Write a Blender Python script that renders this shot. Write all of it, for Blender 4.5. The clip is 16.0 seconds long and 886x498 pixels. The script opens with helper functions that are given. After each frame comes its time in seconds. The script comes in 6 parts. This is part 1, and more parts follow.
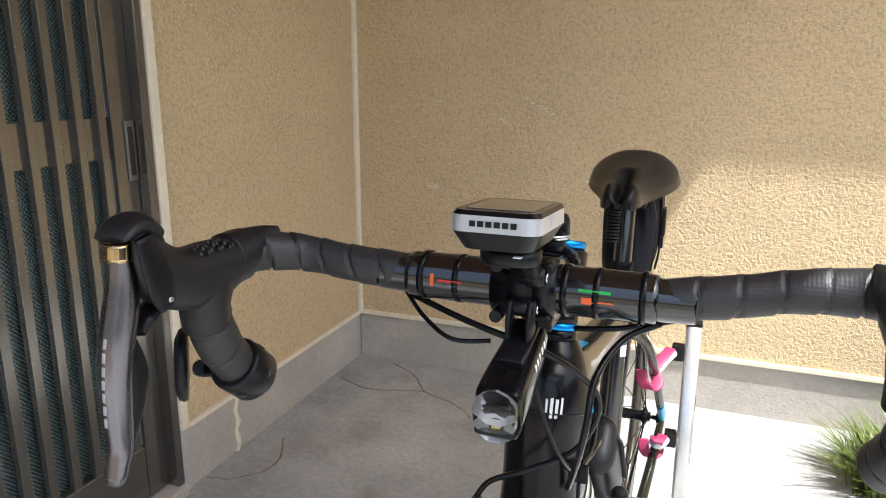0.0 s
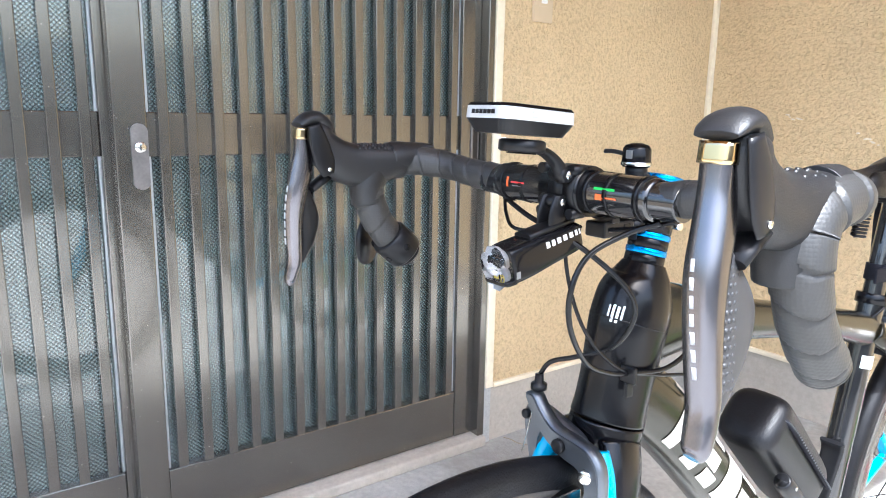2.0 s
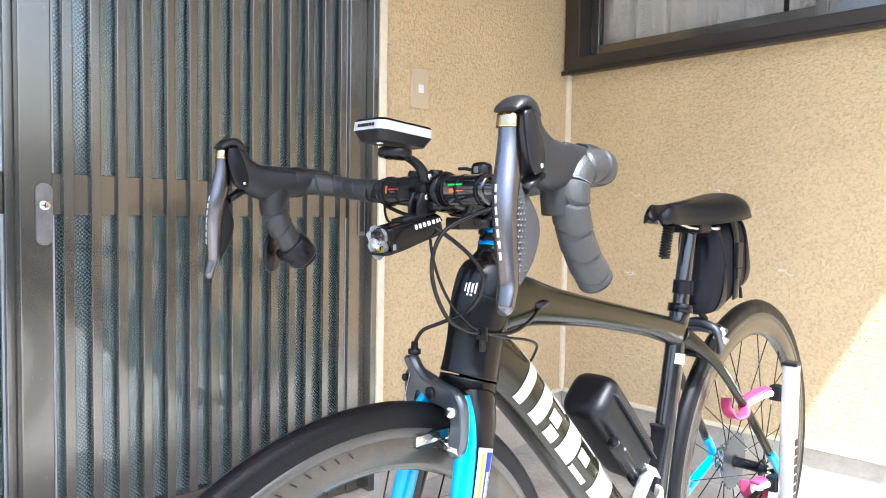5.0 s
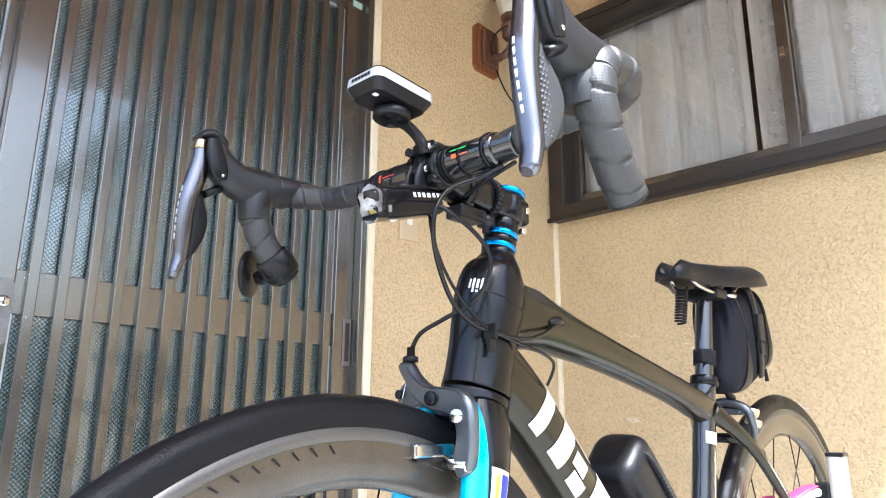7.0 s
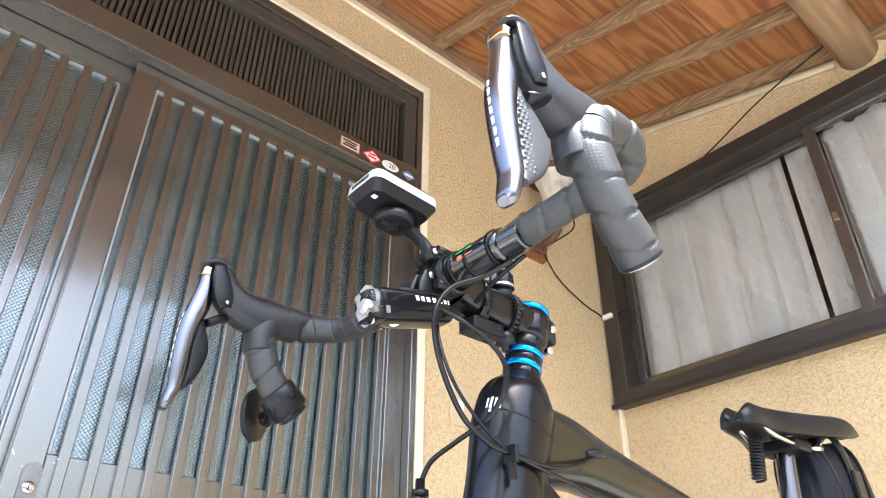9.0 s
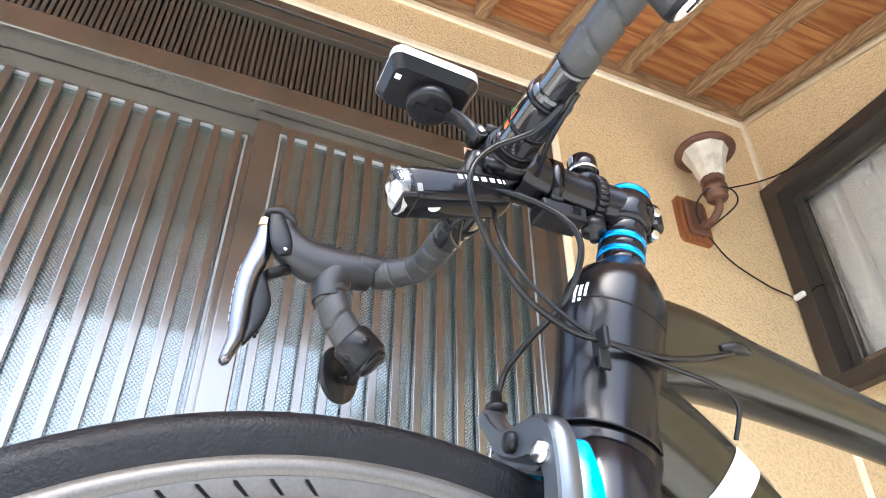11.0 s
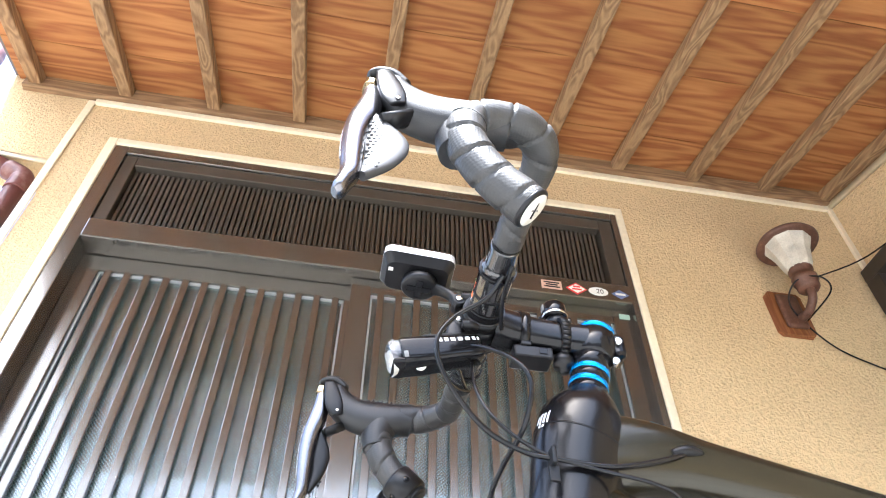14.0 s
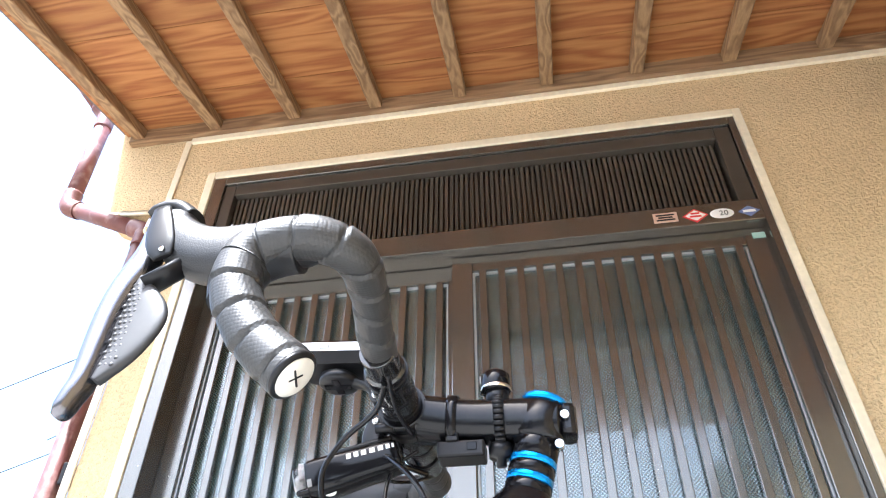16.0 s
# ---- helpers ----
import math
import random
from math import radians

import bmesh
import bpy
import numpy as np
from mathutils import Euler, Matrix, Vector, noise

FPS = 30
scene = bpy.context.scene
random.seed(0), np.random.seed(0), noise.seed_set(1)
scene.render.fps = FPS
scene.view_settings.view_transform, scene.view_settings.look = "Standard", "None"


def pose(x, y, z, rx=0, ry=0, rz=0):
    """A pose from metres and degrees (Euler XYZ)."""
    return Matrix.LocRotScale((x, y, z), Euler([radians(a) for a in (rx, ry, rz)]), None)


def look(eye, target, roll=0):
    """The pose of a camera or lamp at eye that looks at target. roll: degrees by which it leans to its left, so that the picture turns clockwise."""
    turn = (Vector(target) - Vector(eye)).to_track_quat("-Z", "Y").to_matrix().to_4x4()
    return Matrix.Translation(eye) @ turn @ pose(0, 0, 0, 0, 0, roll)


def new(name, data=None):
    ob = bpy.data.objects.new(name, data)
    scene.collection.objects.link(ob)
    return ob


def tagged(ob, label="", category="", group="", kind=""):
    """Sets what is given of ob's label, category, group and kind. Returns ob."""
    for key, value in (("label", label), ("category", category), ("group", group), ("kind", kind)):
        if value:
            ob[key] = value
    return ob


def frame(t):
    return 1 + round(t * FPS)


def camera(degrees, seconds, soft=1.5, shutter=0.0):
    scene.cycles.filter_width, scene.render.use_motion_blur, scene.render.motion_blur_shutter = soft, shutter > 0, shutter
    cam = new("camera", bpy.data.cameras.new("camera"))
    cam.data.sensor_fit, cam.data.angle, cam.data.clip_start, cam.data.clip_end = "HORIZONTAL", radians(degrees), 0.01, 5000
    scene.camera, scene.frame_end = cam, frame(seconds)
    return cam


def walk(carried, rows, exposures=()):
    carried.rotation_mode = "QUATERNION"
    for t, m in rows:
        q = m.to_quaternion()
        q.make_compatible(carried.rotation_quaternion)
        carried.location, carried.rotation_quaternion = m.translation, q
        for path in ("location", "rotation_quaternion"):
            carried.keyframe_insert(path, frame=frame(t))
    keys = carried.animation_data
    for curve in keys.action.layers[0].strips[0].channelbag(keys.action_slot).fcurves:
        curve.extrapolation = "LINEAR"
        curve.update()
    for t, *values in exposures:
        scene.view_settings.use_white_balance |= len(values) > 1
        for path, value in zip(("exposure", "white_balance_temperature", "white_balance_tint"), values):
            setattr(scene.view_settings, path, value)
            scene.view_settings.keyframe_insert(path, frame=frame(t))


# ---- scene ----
cam = camera(65.2, 16.0, soft=1.05)
PATH = [
    (0, (0.026, 0.005, 1.021), (-0.66, 1.821, 0.539), 0.3),
    (0.5, (0.122, 0.003, 1.035), (-0.927, 1.646, 0.585), 0.5),
    (1, (0.147, 0.066, 0.994), (-1.175, 1.501, 0.557), 0.5),
    (1.5, (0.196, 0.073, 0.938), (-1.328, 1.297, 0.515), 1.0),
    (2, (0.313, 0.022, 0.948), (-1.273, 1.177, 0.557), 1.0),
    (2.5, (0.374, -0.051, 0.937), (-1.225, 1.112, 0.637), 0.9),
    (3, (0.423, -0.154, 0.937), (-1.161, 1.053, 0.762), 1.0),
    (3.5, (0.475, -0.176, 0.909), (-1.013, 1.154, 0.775), 1.0),
    (4, (0.478, -0.171, 0.899), (-0.938, 1.235, 0.77), 0.8),
    (4.2, (0.483, -0.154, 0.891), (-0.928, 1.258, 0.768), 0.9),
    (6.3, (0.393, -0.06, 0.748), (-0.992, 1.378, 0.859), 0.5),
    (6.5, (0.385, -0.057, 0.714), (-0.991, 1.377, 0.934), 0.5),
    (7, (0.373, -0.022, 0.649), (-0.968, 1.38, 1.133), 0.4),
    (7.5, (0.385, 0.04, 0.608), (-0.873, 1.368, 1.418), 0.2),
    (8, (0.366, 0.071, 0.623), (-0.859, 1.321, 1.59), 0.0),
    (8.5, (0.349, 0.063, 0.604), (-0.937, 1.194, 1.637), 0.3),
    (8.7, (0.351, 0.065, 0.594), (-0.943, 1.18, 1.635), 0.3),
    (10.8, (0.269, 0.228, 0.536), (-1.221, 1.01, 1.618), 0.2),
    (11, (0.268, 0.24, 0.53), (-1.23, 0.879, 1.691), 0.3),
    (11.5, (0.283, 0.25, 0.546), (-1.135, 0.663, 1.895), 0.5),
    (12, (0.333, 0.247, 0.567), (-1.024, 0.568, 2.001), 0.5),
    (12.5, (0.376, 0.267, 0.555), (-0.973, 0.521, 2.01), 0.6),
    (13, (0.396, 0.295, 0.518), (-0.952, 0.536, 1.975), 0.3),
    (13.5, (0.409, 0.301, 0.485), (-0.944, 0.54, 1.939), 0.3),
    (14, (0.422, 0.311, 0.458), (-0.944, 0.548, 1.901), 0.3),
    (14.5, (0.45, 0.358, 0.482), (-0.929, 0.594, 1.911), -0.0),
    (15, (0.452, 0.406, 0.509), (-0.951, 0.544, 1.929), 0.1),
    (15.5, (0.39, 0.502, 0.558), (-1.075, 0.452, 1.919), 0.3),
    (16, (0.447, 0.556, 0.623), (-1.063, 0.289, 1.907), 0.6),
]
EXPOSURES = [(0.0, 1.06, 5750, 10), (0.5, 1.48, 5680, 10), (1.0, 1.68, 5520, 10), (1.5, 2.02, 5450, 10), (2.0, 2.26, 5380, 10), (2.5, 2.36, 5380, 10), (4.0, 2.13, 5400, 10), (6.5, 2.18, 5420, 10), (8.5, 2.48, 5480, 10), (11.5, 2.82, 5520, 10), (12.5, 2.64, 5520, 10), (14.0, 2.66, 5520, 10), (15.0, 2.74, 5520, 10), (16.0, 2.34, 5520, 10)]
walk(cam, [(t, look(eye, target, roll)) for t, eye, target, roll in PATH], EXPOSURES)

# world, sun and exposure
world = bpy.data.worlds.new("sky")
scene.world = world
world.use_nodes = True
wn = world.node_tree.nodes
sky = wn.new("ShaderNodeTexSky")
sky.sky_type = "NISHITA"
sky.sun_disc = False
SUN_WAY = Vector((-1.0, 0.45, -2.05)).normalized()
sky.sun_elevation = math.asin(-SUN_WAY.z)
sky.sun_rotation = math.atan2(-SUN_WAY.x, -SUN_WAY.y)
sky.dust_density = 6.0
sky.air_density = 1.4
world.node_tree.links.new(sky.outputs[0], wn["Background"].inputs[0])
wn["Background"].inputs[1].default_value = 0.15
sun = new("sun", bpy.data.lights.new("sun", "SUN"))
sun.data.energy, sun.data.angle, sun.data.color = 4.6, radians(0.6), (1.0, 0.95, 0.86)
sun.matrix_world = look((3, -4, 8), Vector((3, -4, 8)) + SUN_WAY)


# ---------- materials ----------
def mat(name, base=(0.5, 0.5, 0.5), rough=0.5, metal=0.0, grain=0.0, grain_scale=200.0, stain=0.0, stain_scale=6.0,
        bump=0.0, bump_scale=300.0, coat=0.0, tint=None, random_hue=0.0, rough_var=0.0, spec=0.5, detail=6.0):
    m = bpy.data.materials.new(name)
    m.use_nodes = True
    t = m.node_tree
    n, l = t.nodes, t.links
    b = n["Principled BSDF"]
    b.inputs["Roughness"].default_value, b.inputs["Metallic"].default_value = rough, metal
    b.inputs["Coat Weight"].default_value, b.inputs["Coat Roughness"].default_value = coat, 0.06
    b.inputs["Specular IOR Level"].default_value = spec
    b.inputs["Base Color"].default_value = (*base, 1)
    co = n.new("ShaderNodeTexCoord").outputs["Object"]

    def tex(scale, det=detail):
        x = n.new("ShaderNodeTexNoise")
        x.inputs["Scale"].default_value, x.inputs["Detail"].default_value = scale, det
        l.new(co, x.inputs["Vector"])
        return x.outputs["Fac"]

    def ramp(src, a, c, lo=0.3, hi=0.7):
        r = n.new("ShaderNodeMapRange")
        r.inputs[1].default_value, r.inputs[2].default_value, r.inputs[3].default_value, r.inputs[4].default_value = lo, hi, a, c
        l.new(src, r.inputs[0])
        return r.outputs[0]

    col = None
    if grain or stain or random_hue:
        hsv = n.new("ShaderNodeHueSaturation")
        hsv.inputs["Color"].default_value = (*base, 1)
        val = None
        for amount, scale in ((grain, grain_scale), (stain, stain_scale)):
            if amount:
                v = ramp(tex(scale), 1 - amount, 1 + amount)
                if val is None:
                    val = v
                else:
                    mul = n.new("ShaderNodeMath")
                    mul.operation = "MULTIPLY"
                    l.new(val, mul.inputs[0]), l.new(v, mul.inputs[1])
                    val = mul.outputs[0]
        if random_hue:
            info = n.new("ShaderNodeObjectInfo").outputs["Random"]
            v = ramp(info, 1 - random_hue, 1 + random_hue, 0, 1)
            if val is None:
                val = v
            else:
                mul = n.new("ShaderNodeMath")
                mul.operation = "MULTIPLY"
                l.new(val, mul.inputs[0]), l.new(v, mul.inputs[1])
                val = mul.outputs[0]
        l.new(val, hsv.inputs["Value"])
        col = hsv.outputs[0]
        if tint:
            mix = n.new("ShaderNodeMixRGB")
            mix.inputs[2].default_value = (*tint, 1)
            l.new(col, mix.inputs[1]), l.new(ramp(tex(stain_scale * 2.7), 0, 0.7, 0.52, 0.75), mix.inputs[0])
            col = mix.outputs[0]
        l.new(col, b.inputs["Base Color"])
    if rough_var:
        l.new(ramp(tex(stain_scale * 3), rough - rough_var, rough + rough_var), b.inputs["Roughness"])
    if bump:
        bp = n.new("ShaderNodeBump")
        bp.inputs["Distance"].default_value = bump
        l.new(tex(bump_scale, 3.0), bp.inputs["Height"]), l.new(bp.outputs[0], b.inputs["Normal"])
    return m


def wood_mat(name, base, dark, axis, scale=1.0, rough=0.7, contrast=1.0):
    """Sawn softwood; the grain runs along axis (0, 1 or 2), in wavy bands with fine streaks."""
    m = bpy.data.materials.new(name)
    m.use_nodes = True
    n, l = m.node_tree.nodes, m.node_tree.links
    b = n["Principled BSDF"]
    b.inputs["Roughness"].default_value = rough
    tc = n.new("ShaderNodeTexCoord")
    add = n.new("ShaderNodeVectorMath")
    add.operation = "ADD"
    isl = n.new("ShaderNodeNewGeometry")
    sc = n.new("ShaderNodeMath")
    sc.operation = "MULTIPLY"
    sc.inputs[1].default_value = 17.0
    l.new(isl.outputs["Random Per Island"], sc.inputs[0])
    l.new(tc.outputs["Object"], add.inputs[0]), l.new(sc.outputs[0], add.inputs[1])
    mp = n.new("ShaderNodeMapping")
    s = [9.0 * scale] * 3
    s[axis] = 0.9 * scale
    mp.inputs["Scale"].default_value = s
    l.new(add.outputs[0], mp.inputs["Vector"])
    big = n.new("ShaderNodeTexNoise")
    big.inputs["Scale"].default_value, big.inputs["Detail"].default_value = 1.0, 2.0
    l.new(mp.outputs[0], big.inputs["Vector"])
    rings = n.new("ShaderNodeMath")
    rings.operation = "MULTIPLY"
    rings.inputs[1].default_value = 60.0
    l.new(big.outputs["Fac"], rings.inputs[0])
    sn = n.new("ShaderNodeMath")
    sn.operation = "SINE"
    l.new(rings.outputs[0], sn.inputs[0])
    fine = n.new("ShaderNodeTexNoise")
    fine.inputs["Scale"].default_value, fine.inputs["Detail"].default_value = 12.0, 5.0
    l.new(mp.outputs[0], fine.inputs["Vector"])
    mr = n.new("ShaderNodeMapRange")
    mr.inputs[1].default_value, mr.inputs[2].default_value = -1.0, 1.0
    mr.inputs[3].default_value, mr.inputs[4].default_value = 0.0, 0.55 * contrast
    l.new(sn.outputs[0], mr.inputs[0])
    sm = n.new("ShaderNodeMath")
    sm.operation = "MULTIPLY_ADD"
    sm.inputs[1].default_value = 0.6 * contrast
    l.new(fine.outputs["Fac"], sm.inputs[0]), l.new(mr.outputs[0], sm.inputs[2])
    mix = n.new("ShaderNodeMixRGB")
    mix.inputs[1].default_value, mix.inputs[2].default_value = (*base, 1), (*dark, 1)
    l.new(sm.outputs[0], mix.inputs[0])
    hs = n.new("ShaderNodeHueSaturation")
    vr = n.new("ShaderNodeMapRange")
    vr.inputs[3].default_value, vr.inputs[4].default_value = 0.84, 1.12
    l.new(isl.outputs["Random Per Island"], vr.inputs[0]), l.new(vr.outputs[0], hs.inputs["Value"])
    l.new(mix.outputs[0], hs.inputs["Color"]), l.new(hs.outputs[0], b.inputs["Base Color"])
    bp = n.new("ShaderNodeBump")
    bp.inputs["Distance"].default_value = 0.0012
    l.new(sm.outputs[0], bp.inputs["Height"]), l.new(bp.outputs[0], b.inputs["Normal"])
    return m


def stucco_mat(name, base):
    """Sprayed stucco: coarse rolled lumps with pits, fine grain and faint weathering."""
    m = bpy.data.materials.new(name)
    m.use_nodes = True
    n, l = m.node_tree.nodes, m.node_tree.links
    b = n["Principled BSDF"]
    b.inputs["Roughness"].default_value = 0.9
    b.inputs["Specular IOR Level"].default_value = 0.2
    co = n.new("ShaderNodeTexCoord").outputs["Object"]
    lumps = n.new("ShaderNodeTexNoise")
    lumps.inputs["Scale"].default_value, lumps.inputs["Detail"].default_value, lumps.inputs["Roughness"].default_value = 105.0, 3.0, 0.5
    lumps.inputs["Distortion"].default_value = 0.6
    fine = n.new("ShaderNodeTexNoise")
    fine.inputs["Scale"].default_value, fine.inputs["Detail"].default_value = 420.0, 2.0
    wash = n.new("ShaderNodeTexNoise")
    wash.inputs["Scale"].default_value, wash.inputs["Detail"].default_value = 2.2, 6.0
    for x in (lumps, fine, wash):
        l.new(co, x.inputs["Vector"])
    cr = n.new("ShaderNodeMapRange")
    cr.inputs[1].default_value, cr.inputs[2].default_value, cr.inputs[3].default_value, cr.inputs[4].default_value = 0.30, 0.55, 0.80, 1.03
    l.new(lumps.outputs["Fac"], cr.inputs[0])
    wr = n.new("ShaderNodeMapRange")
    wr.inputs[1].default_value, wr.inputs[2].default_value, wr.inputs[3].default_value, wr.inputs[4].default_value = 0.3, 0.7, 0.93, 1.06
    l.new(wash.outputs["Fac"], wr.inputs[0])
    fr = n.new("ShaderNodeMapRange")
    fr.inputs[1].default_value, fr.inputs[2].default_value, fr.inputs[3].default_value, fr.inputs[4].default_value = 0.3, 0.7, 0.88, 1.1
    l.new(fine.outputs["Fac"], fr.inputs[0])
    m1, m2 = n.new("ShaderNodeMath"), n.new("ShaderNodeMath")
    m1.operation = m2.operation = "MULTIPLY"
    l.new(cr.outputs[0], m1.inputs[0]), l.new(wr.outputs[0], m1.inputs[1])
    l.new(m1.outputs[0], m2.inputs[0]), l.new(fr.outputs[0], m2.inputs[1])
    hs = n.new("ShaderNodeHueSaturation")
    hs.inputs["Color"].default_value = (*base, 1)
    l.new(m2.outputs[0], hs.inputs["Value"]), l.new(hs.outputs[0], b.inputs["Base Color"])
    h = n.new("ShaderNodeMath")
    h.operation = "MULTIPLY_ADD"
    h.inputs[1].default_value = 0.2
    l.new(fine.outputs["Fac"], h.inputs[0]), l.new(lumps.outputs["Fac"], h.inputs[2])
    bp = n.new("ShaderNodeBump")
    bp.inputs["Distance"].default_value = 0.009
    bp.inputs["Strength"].default_value = 0.9
    l.new(h.outputs[0], bp.inputs["Height"]), l.new(bp.outputs[0], b.inputs["Normal"])
    return m


def dimple_glass(name, tint, cell=170.0, depth=0.004, trans=0.75, rough=0.08):
    """Figured glass with a close grid of pressed dimples."""
    m = bpy.data.materials.new(name)
    m.use_nodes = True
    n, l = m.node_tree.nodes, m.node_tree.links
    b = n["Principled BSDF"]
    b.inputs["Base Color"].default_value = (*tint, 1)
    b.inputs["Roughness"].default_value = rough
    b.inputs["Transmission Weight"].default_value = trans
    b.inputs["IOR"].default_value = 1.5
    b.inputs["Specular IOR Level"].default_value = 0.9
    co = n.new("ShaderNodeTexCoord").outputs["Object"]
    v = n.new("ShaderNodeTexVoronoi")
    v.inputs["Scale"].default_value, v.inputs["Randomness"].default_value = cell, 0.10
    mp = n.new("ShaderNodeMapping")
    mp.inputs["Rotation"].default_value = (radians(45), 0, 0)
    l.new(co, mp.inputs["Vector"])
    l.new(mp.outputs[0], v.inputs["Vector"])
    bp = n.new("ShaderNodeBump")
    bp.inputs["Distance"].default_value = depth
    l.new(v.outputs["Distance"], bp.inputs["Height"]), l.new(bp.outputs[0], b.inputs["Normal"])
    return m


def figure(m, light, dark):
    """Paints the cells' refraction as tint: clear lens middles and dark rims; a polished outer skin."""
    n, l = m.node_tree.nodes, m.node_tree.links
    b = n["Principled BSDF"]
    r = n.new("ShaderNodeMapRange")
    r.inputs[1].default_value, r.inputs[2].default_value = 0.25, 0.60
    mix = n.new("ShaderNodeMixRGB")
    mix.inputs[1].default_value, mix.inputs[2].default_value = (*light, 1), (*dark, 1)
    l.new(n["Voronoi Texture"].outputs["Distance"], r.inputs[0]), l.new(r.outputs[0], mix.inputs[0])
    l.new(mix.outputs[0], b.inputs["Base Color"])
    b.inputs["Coat Weight"].default_value, b.inputs["Coat Roughness"].default_value, b.inputs["Coat IOR"].default_value = 1.0, 0.05, 1.7


def clear_glass(name, tint=(1, 1, 1), rough=0.0):
    return dimple_glass(name, tint, 3.0, 0.0002, 1.0, rough)


def knurl(m, cell, depth):
    """A close pressed pattern of small raised cells."""
    n, l = m.node_tree.nodes, m.node_tree.links
    v = n.new("ShaderNodeTexVoronoi")
    v.inputs["Scale"].default_value, v.inputs["Randomness"].default_value = cell, 0.15
    l.new(n["Texture Coordinate"].outputs["Object"], v.inputs["Vector"])
    bp_ = n.new("ShaderNodeBump")
    bp_.invert = True
    bp_.inputs["Distance"].default_value = depth
    l.new(v.outputs["Distance"], bp_.inputs["Height"]), l.new(bp_.outputs[0], n["Principled BSDF"].inputs["Normal"])


def specks(m, colour, cell=55.0, size=0.055):
    """Sparse tiny pale specks over a material's own colour."""
    n, l = m.node_tree.nodes, m.node_tree.links
    b = n["Principled BSDF"]
    v = n.new("ShaderNodeTexVoronoi")
    v.inputs["Scale"].default_value = cell
    l.new(n["Texture Coordinate"].outputs["Object"], v.inputs["Vector"])
    less = n.new("ShaderNodeMath")
    less.operation = "LESS_THAN"
    less.inputs[1].default_value = size
    l.new(v.outputs["Distance"], less.inputs[0])
    mix = n.new("ShaderNodeMixRGB")
    mix.inputs[2].default_value = (*colour, 1)
    old = b.inputs["Base Color"].links[0].from_socket
    l.new(less.outputs[0], mix.inputs[0]), l.new(old, mix.inputs[1]), l.new(mix.outputs[0], b.inputs["Base Color"])


STUCCO = stucco_mat("ochre_stucco", (0.66, 0.505, 0.297))
CREAM = mat("cream_trim", (0.76, 0.68, 0.51), 0.6, grain=0.06, grain_scale=60, stain=0.08)
CONCRETE = mat("concrete_floor", (0.37, 0.365, 0.345), 0.85, grain=0.12, grain_scale=60, stain=0.32, stain_scale=2.3, bump=0.002, bump_scale=140,
               tint=(0.25, 0.23, 0.20))
DRIVE = mat("weathered_drive_concrete", (0.31, 0.303, 0.285), 0.9, grain=0.12, grain_scale=80, stain=0.2, stain_scale=1.5, bump=0.002, bump_scale=120)
BASE = mat("concrete_plinth", (0.44, 0.40, 0.34), 0.85, grain=0.08, grain_scale=70, stain=0.14, stain_scale=4, bump=0.002, bump_scale=120)
MORTAR = mat("grey_mortar", (0.42, 0.43, 0.42), 0.9, grain=0.12, stain=0.2, bump=0.003, bump_scale=60)
BRONZE = mat("bronze_aluminium", (0.168, 0.157, 0.138), 0.20, 0.76, coat=0.5, grain=0.04, grain_scale=300, stain=0.06, stain_scale=2)
specks(BRONZE, (0.75, 0.72, 0.66))
BRONZE_DARK = mat("dark_bronze_aluminium", (0.035, 0.03, 0.027), 0.4, 0.4, grain=0.05, stain=0.1)
SLAT = mat("brown_louvre_slat", (0.085, 0.074, 0.060), 0.40, 0.4, grain=0.05, stain=0.1)
WINDOW_BRONZE = mat("dark_window_bronze", (0.060, 0.051, 0.044), 0.35, 0.45, grain=0.05, stain=0.08)
SCUFF = mat("pale_scuff", (0.72, 0.64, 0.52), 0.9, grain=0.2, grain_scale=150)
SILVER_EDGE = mat("pale_glazing_bead", (0.42, 0.44, 0.45), 0.4, 0.3)
DOOR_GLASS = dimple_glass("figured_glass", (0.55, 0.66, 0.68), 150.0, 0.0009, 0.83, 0.03)
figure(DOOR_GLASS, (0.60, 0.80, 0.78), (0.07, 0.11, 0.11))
WINDOW_GLASS = clear_glass("window_glass")
# dark base colour stands in for the dimness of the rooms indoors
INSIDE = mat("shade_dark_plaster", (0.10, 0.105, 0.10), 0.9, stain=0.2)
RAFTER = wood_mat("weathered_rafter_wood", (0.36, 0.235, 0.12), (0.15, 0.085, 0.04), 0, 1.6)
LEDGER = wood_mat("weathered_ledger_wood", (0.34, 0.22, 0.115), (0.15, 0.085, 0.04), 1, 1.4)
BOARDS = wood_mat("cedar_ceiling_board", (0.45, 0.215, 0.070), (0.22, 0.070, 0.018), 1, 0.9, contrast=1.0)
LOG = wood_mat("peeled_log_wood", (0.52, 0.36, 0.2), (0.3, 0.18, 0.09), 1, 0.7)
ROOF = mat("grey_roof_tile", (0.10, 0.10, 0.11), 0.5, stain=0.2)
PIPE = mat("oxide_red_downpipe", (0.13, 0.045, 0.04), 0.45, grain=0.05, stain=0.2, stain_scale=9, tint=(0.30, 0.20, 0.18))
SOIL = mat("dry_garden_soil", (0.20, 0.16, 0.11), 0.95, grain=0.3, grain_scale=40, stain=0.3, bump=0.02, bump_scale=30)
BLOCK = mat("added_wall_grey", (0.22, 0.215, 0.20), 0.9, stain=0.15, grain=0.08)
LEAF = mat("grass_leaf", (0.085, 0.115, 0.02), 0.5, random_hue=0.3, stain=0.3, stain_scale=30)
LEAF_B = mat("round_leaf", (0.12, 0.22, 0.03), 0.45, stain=0.3, stain_scale=30)
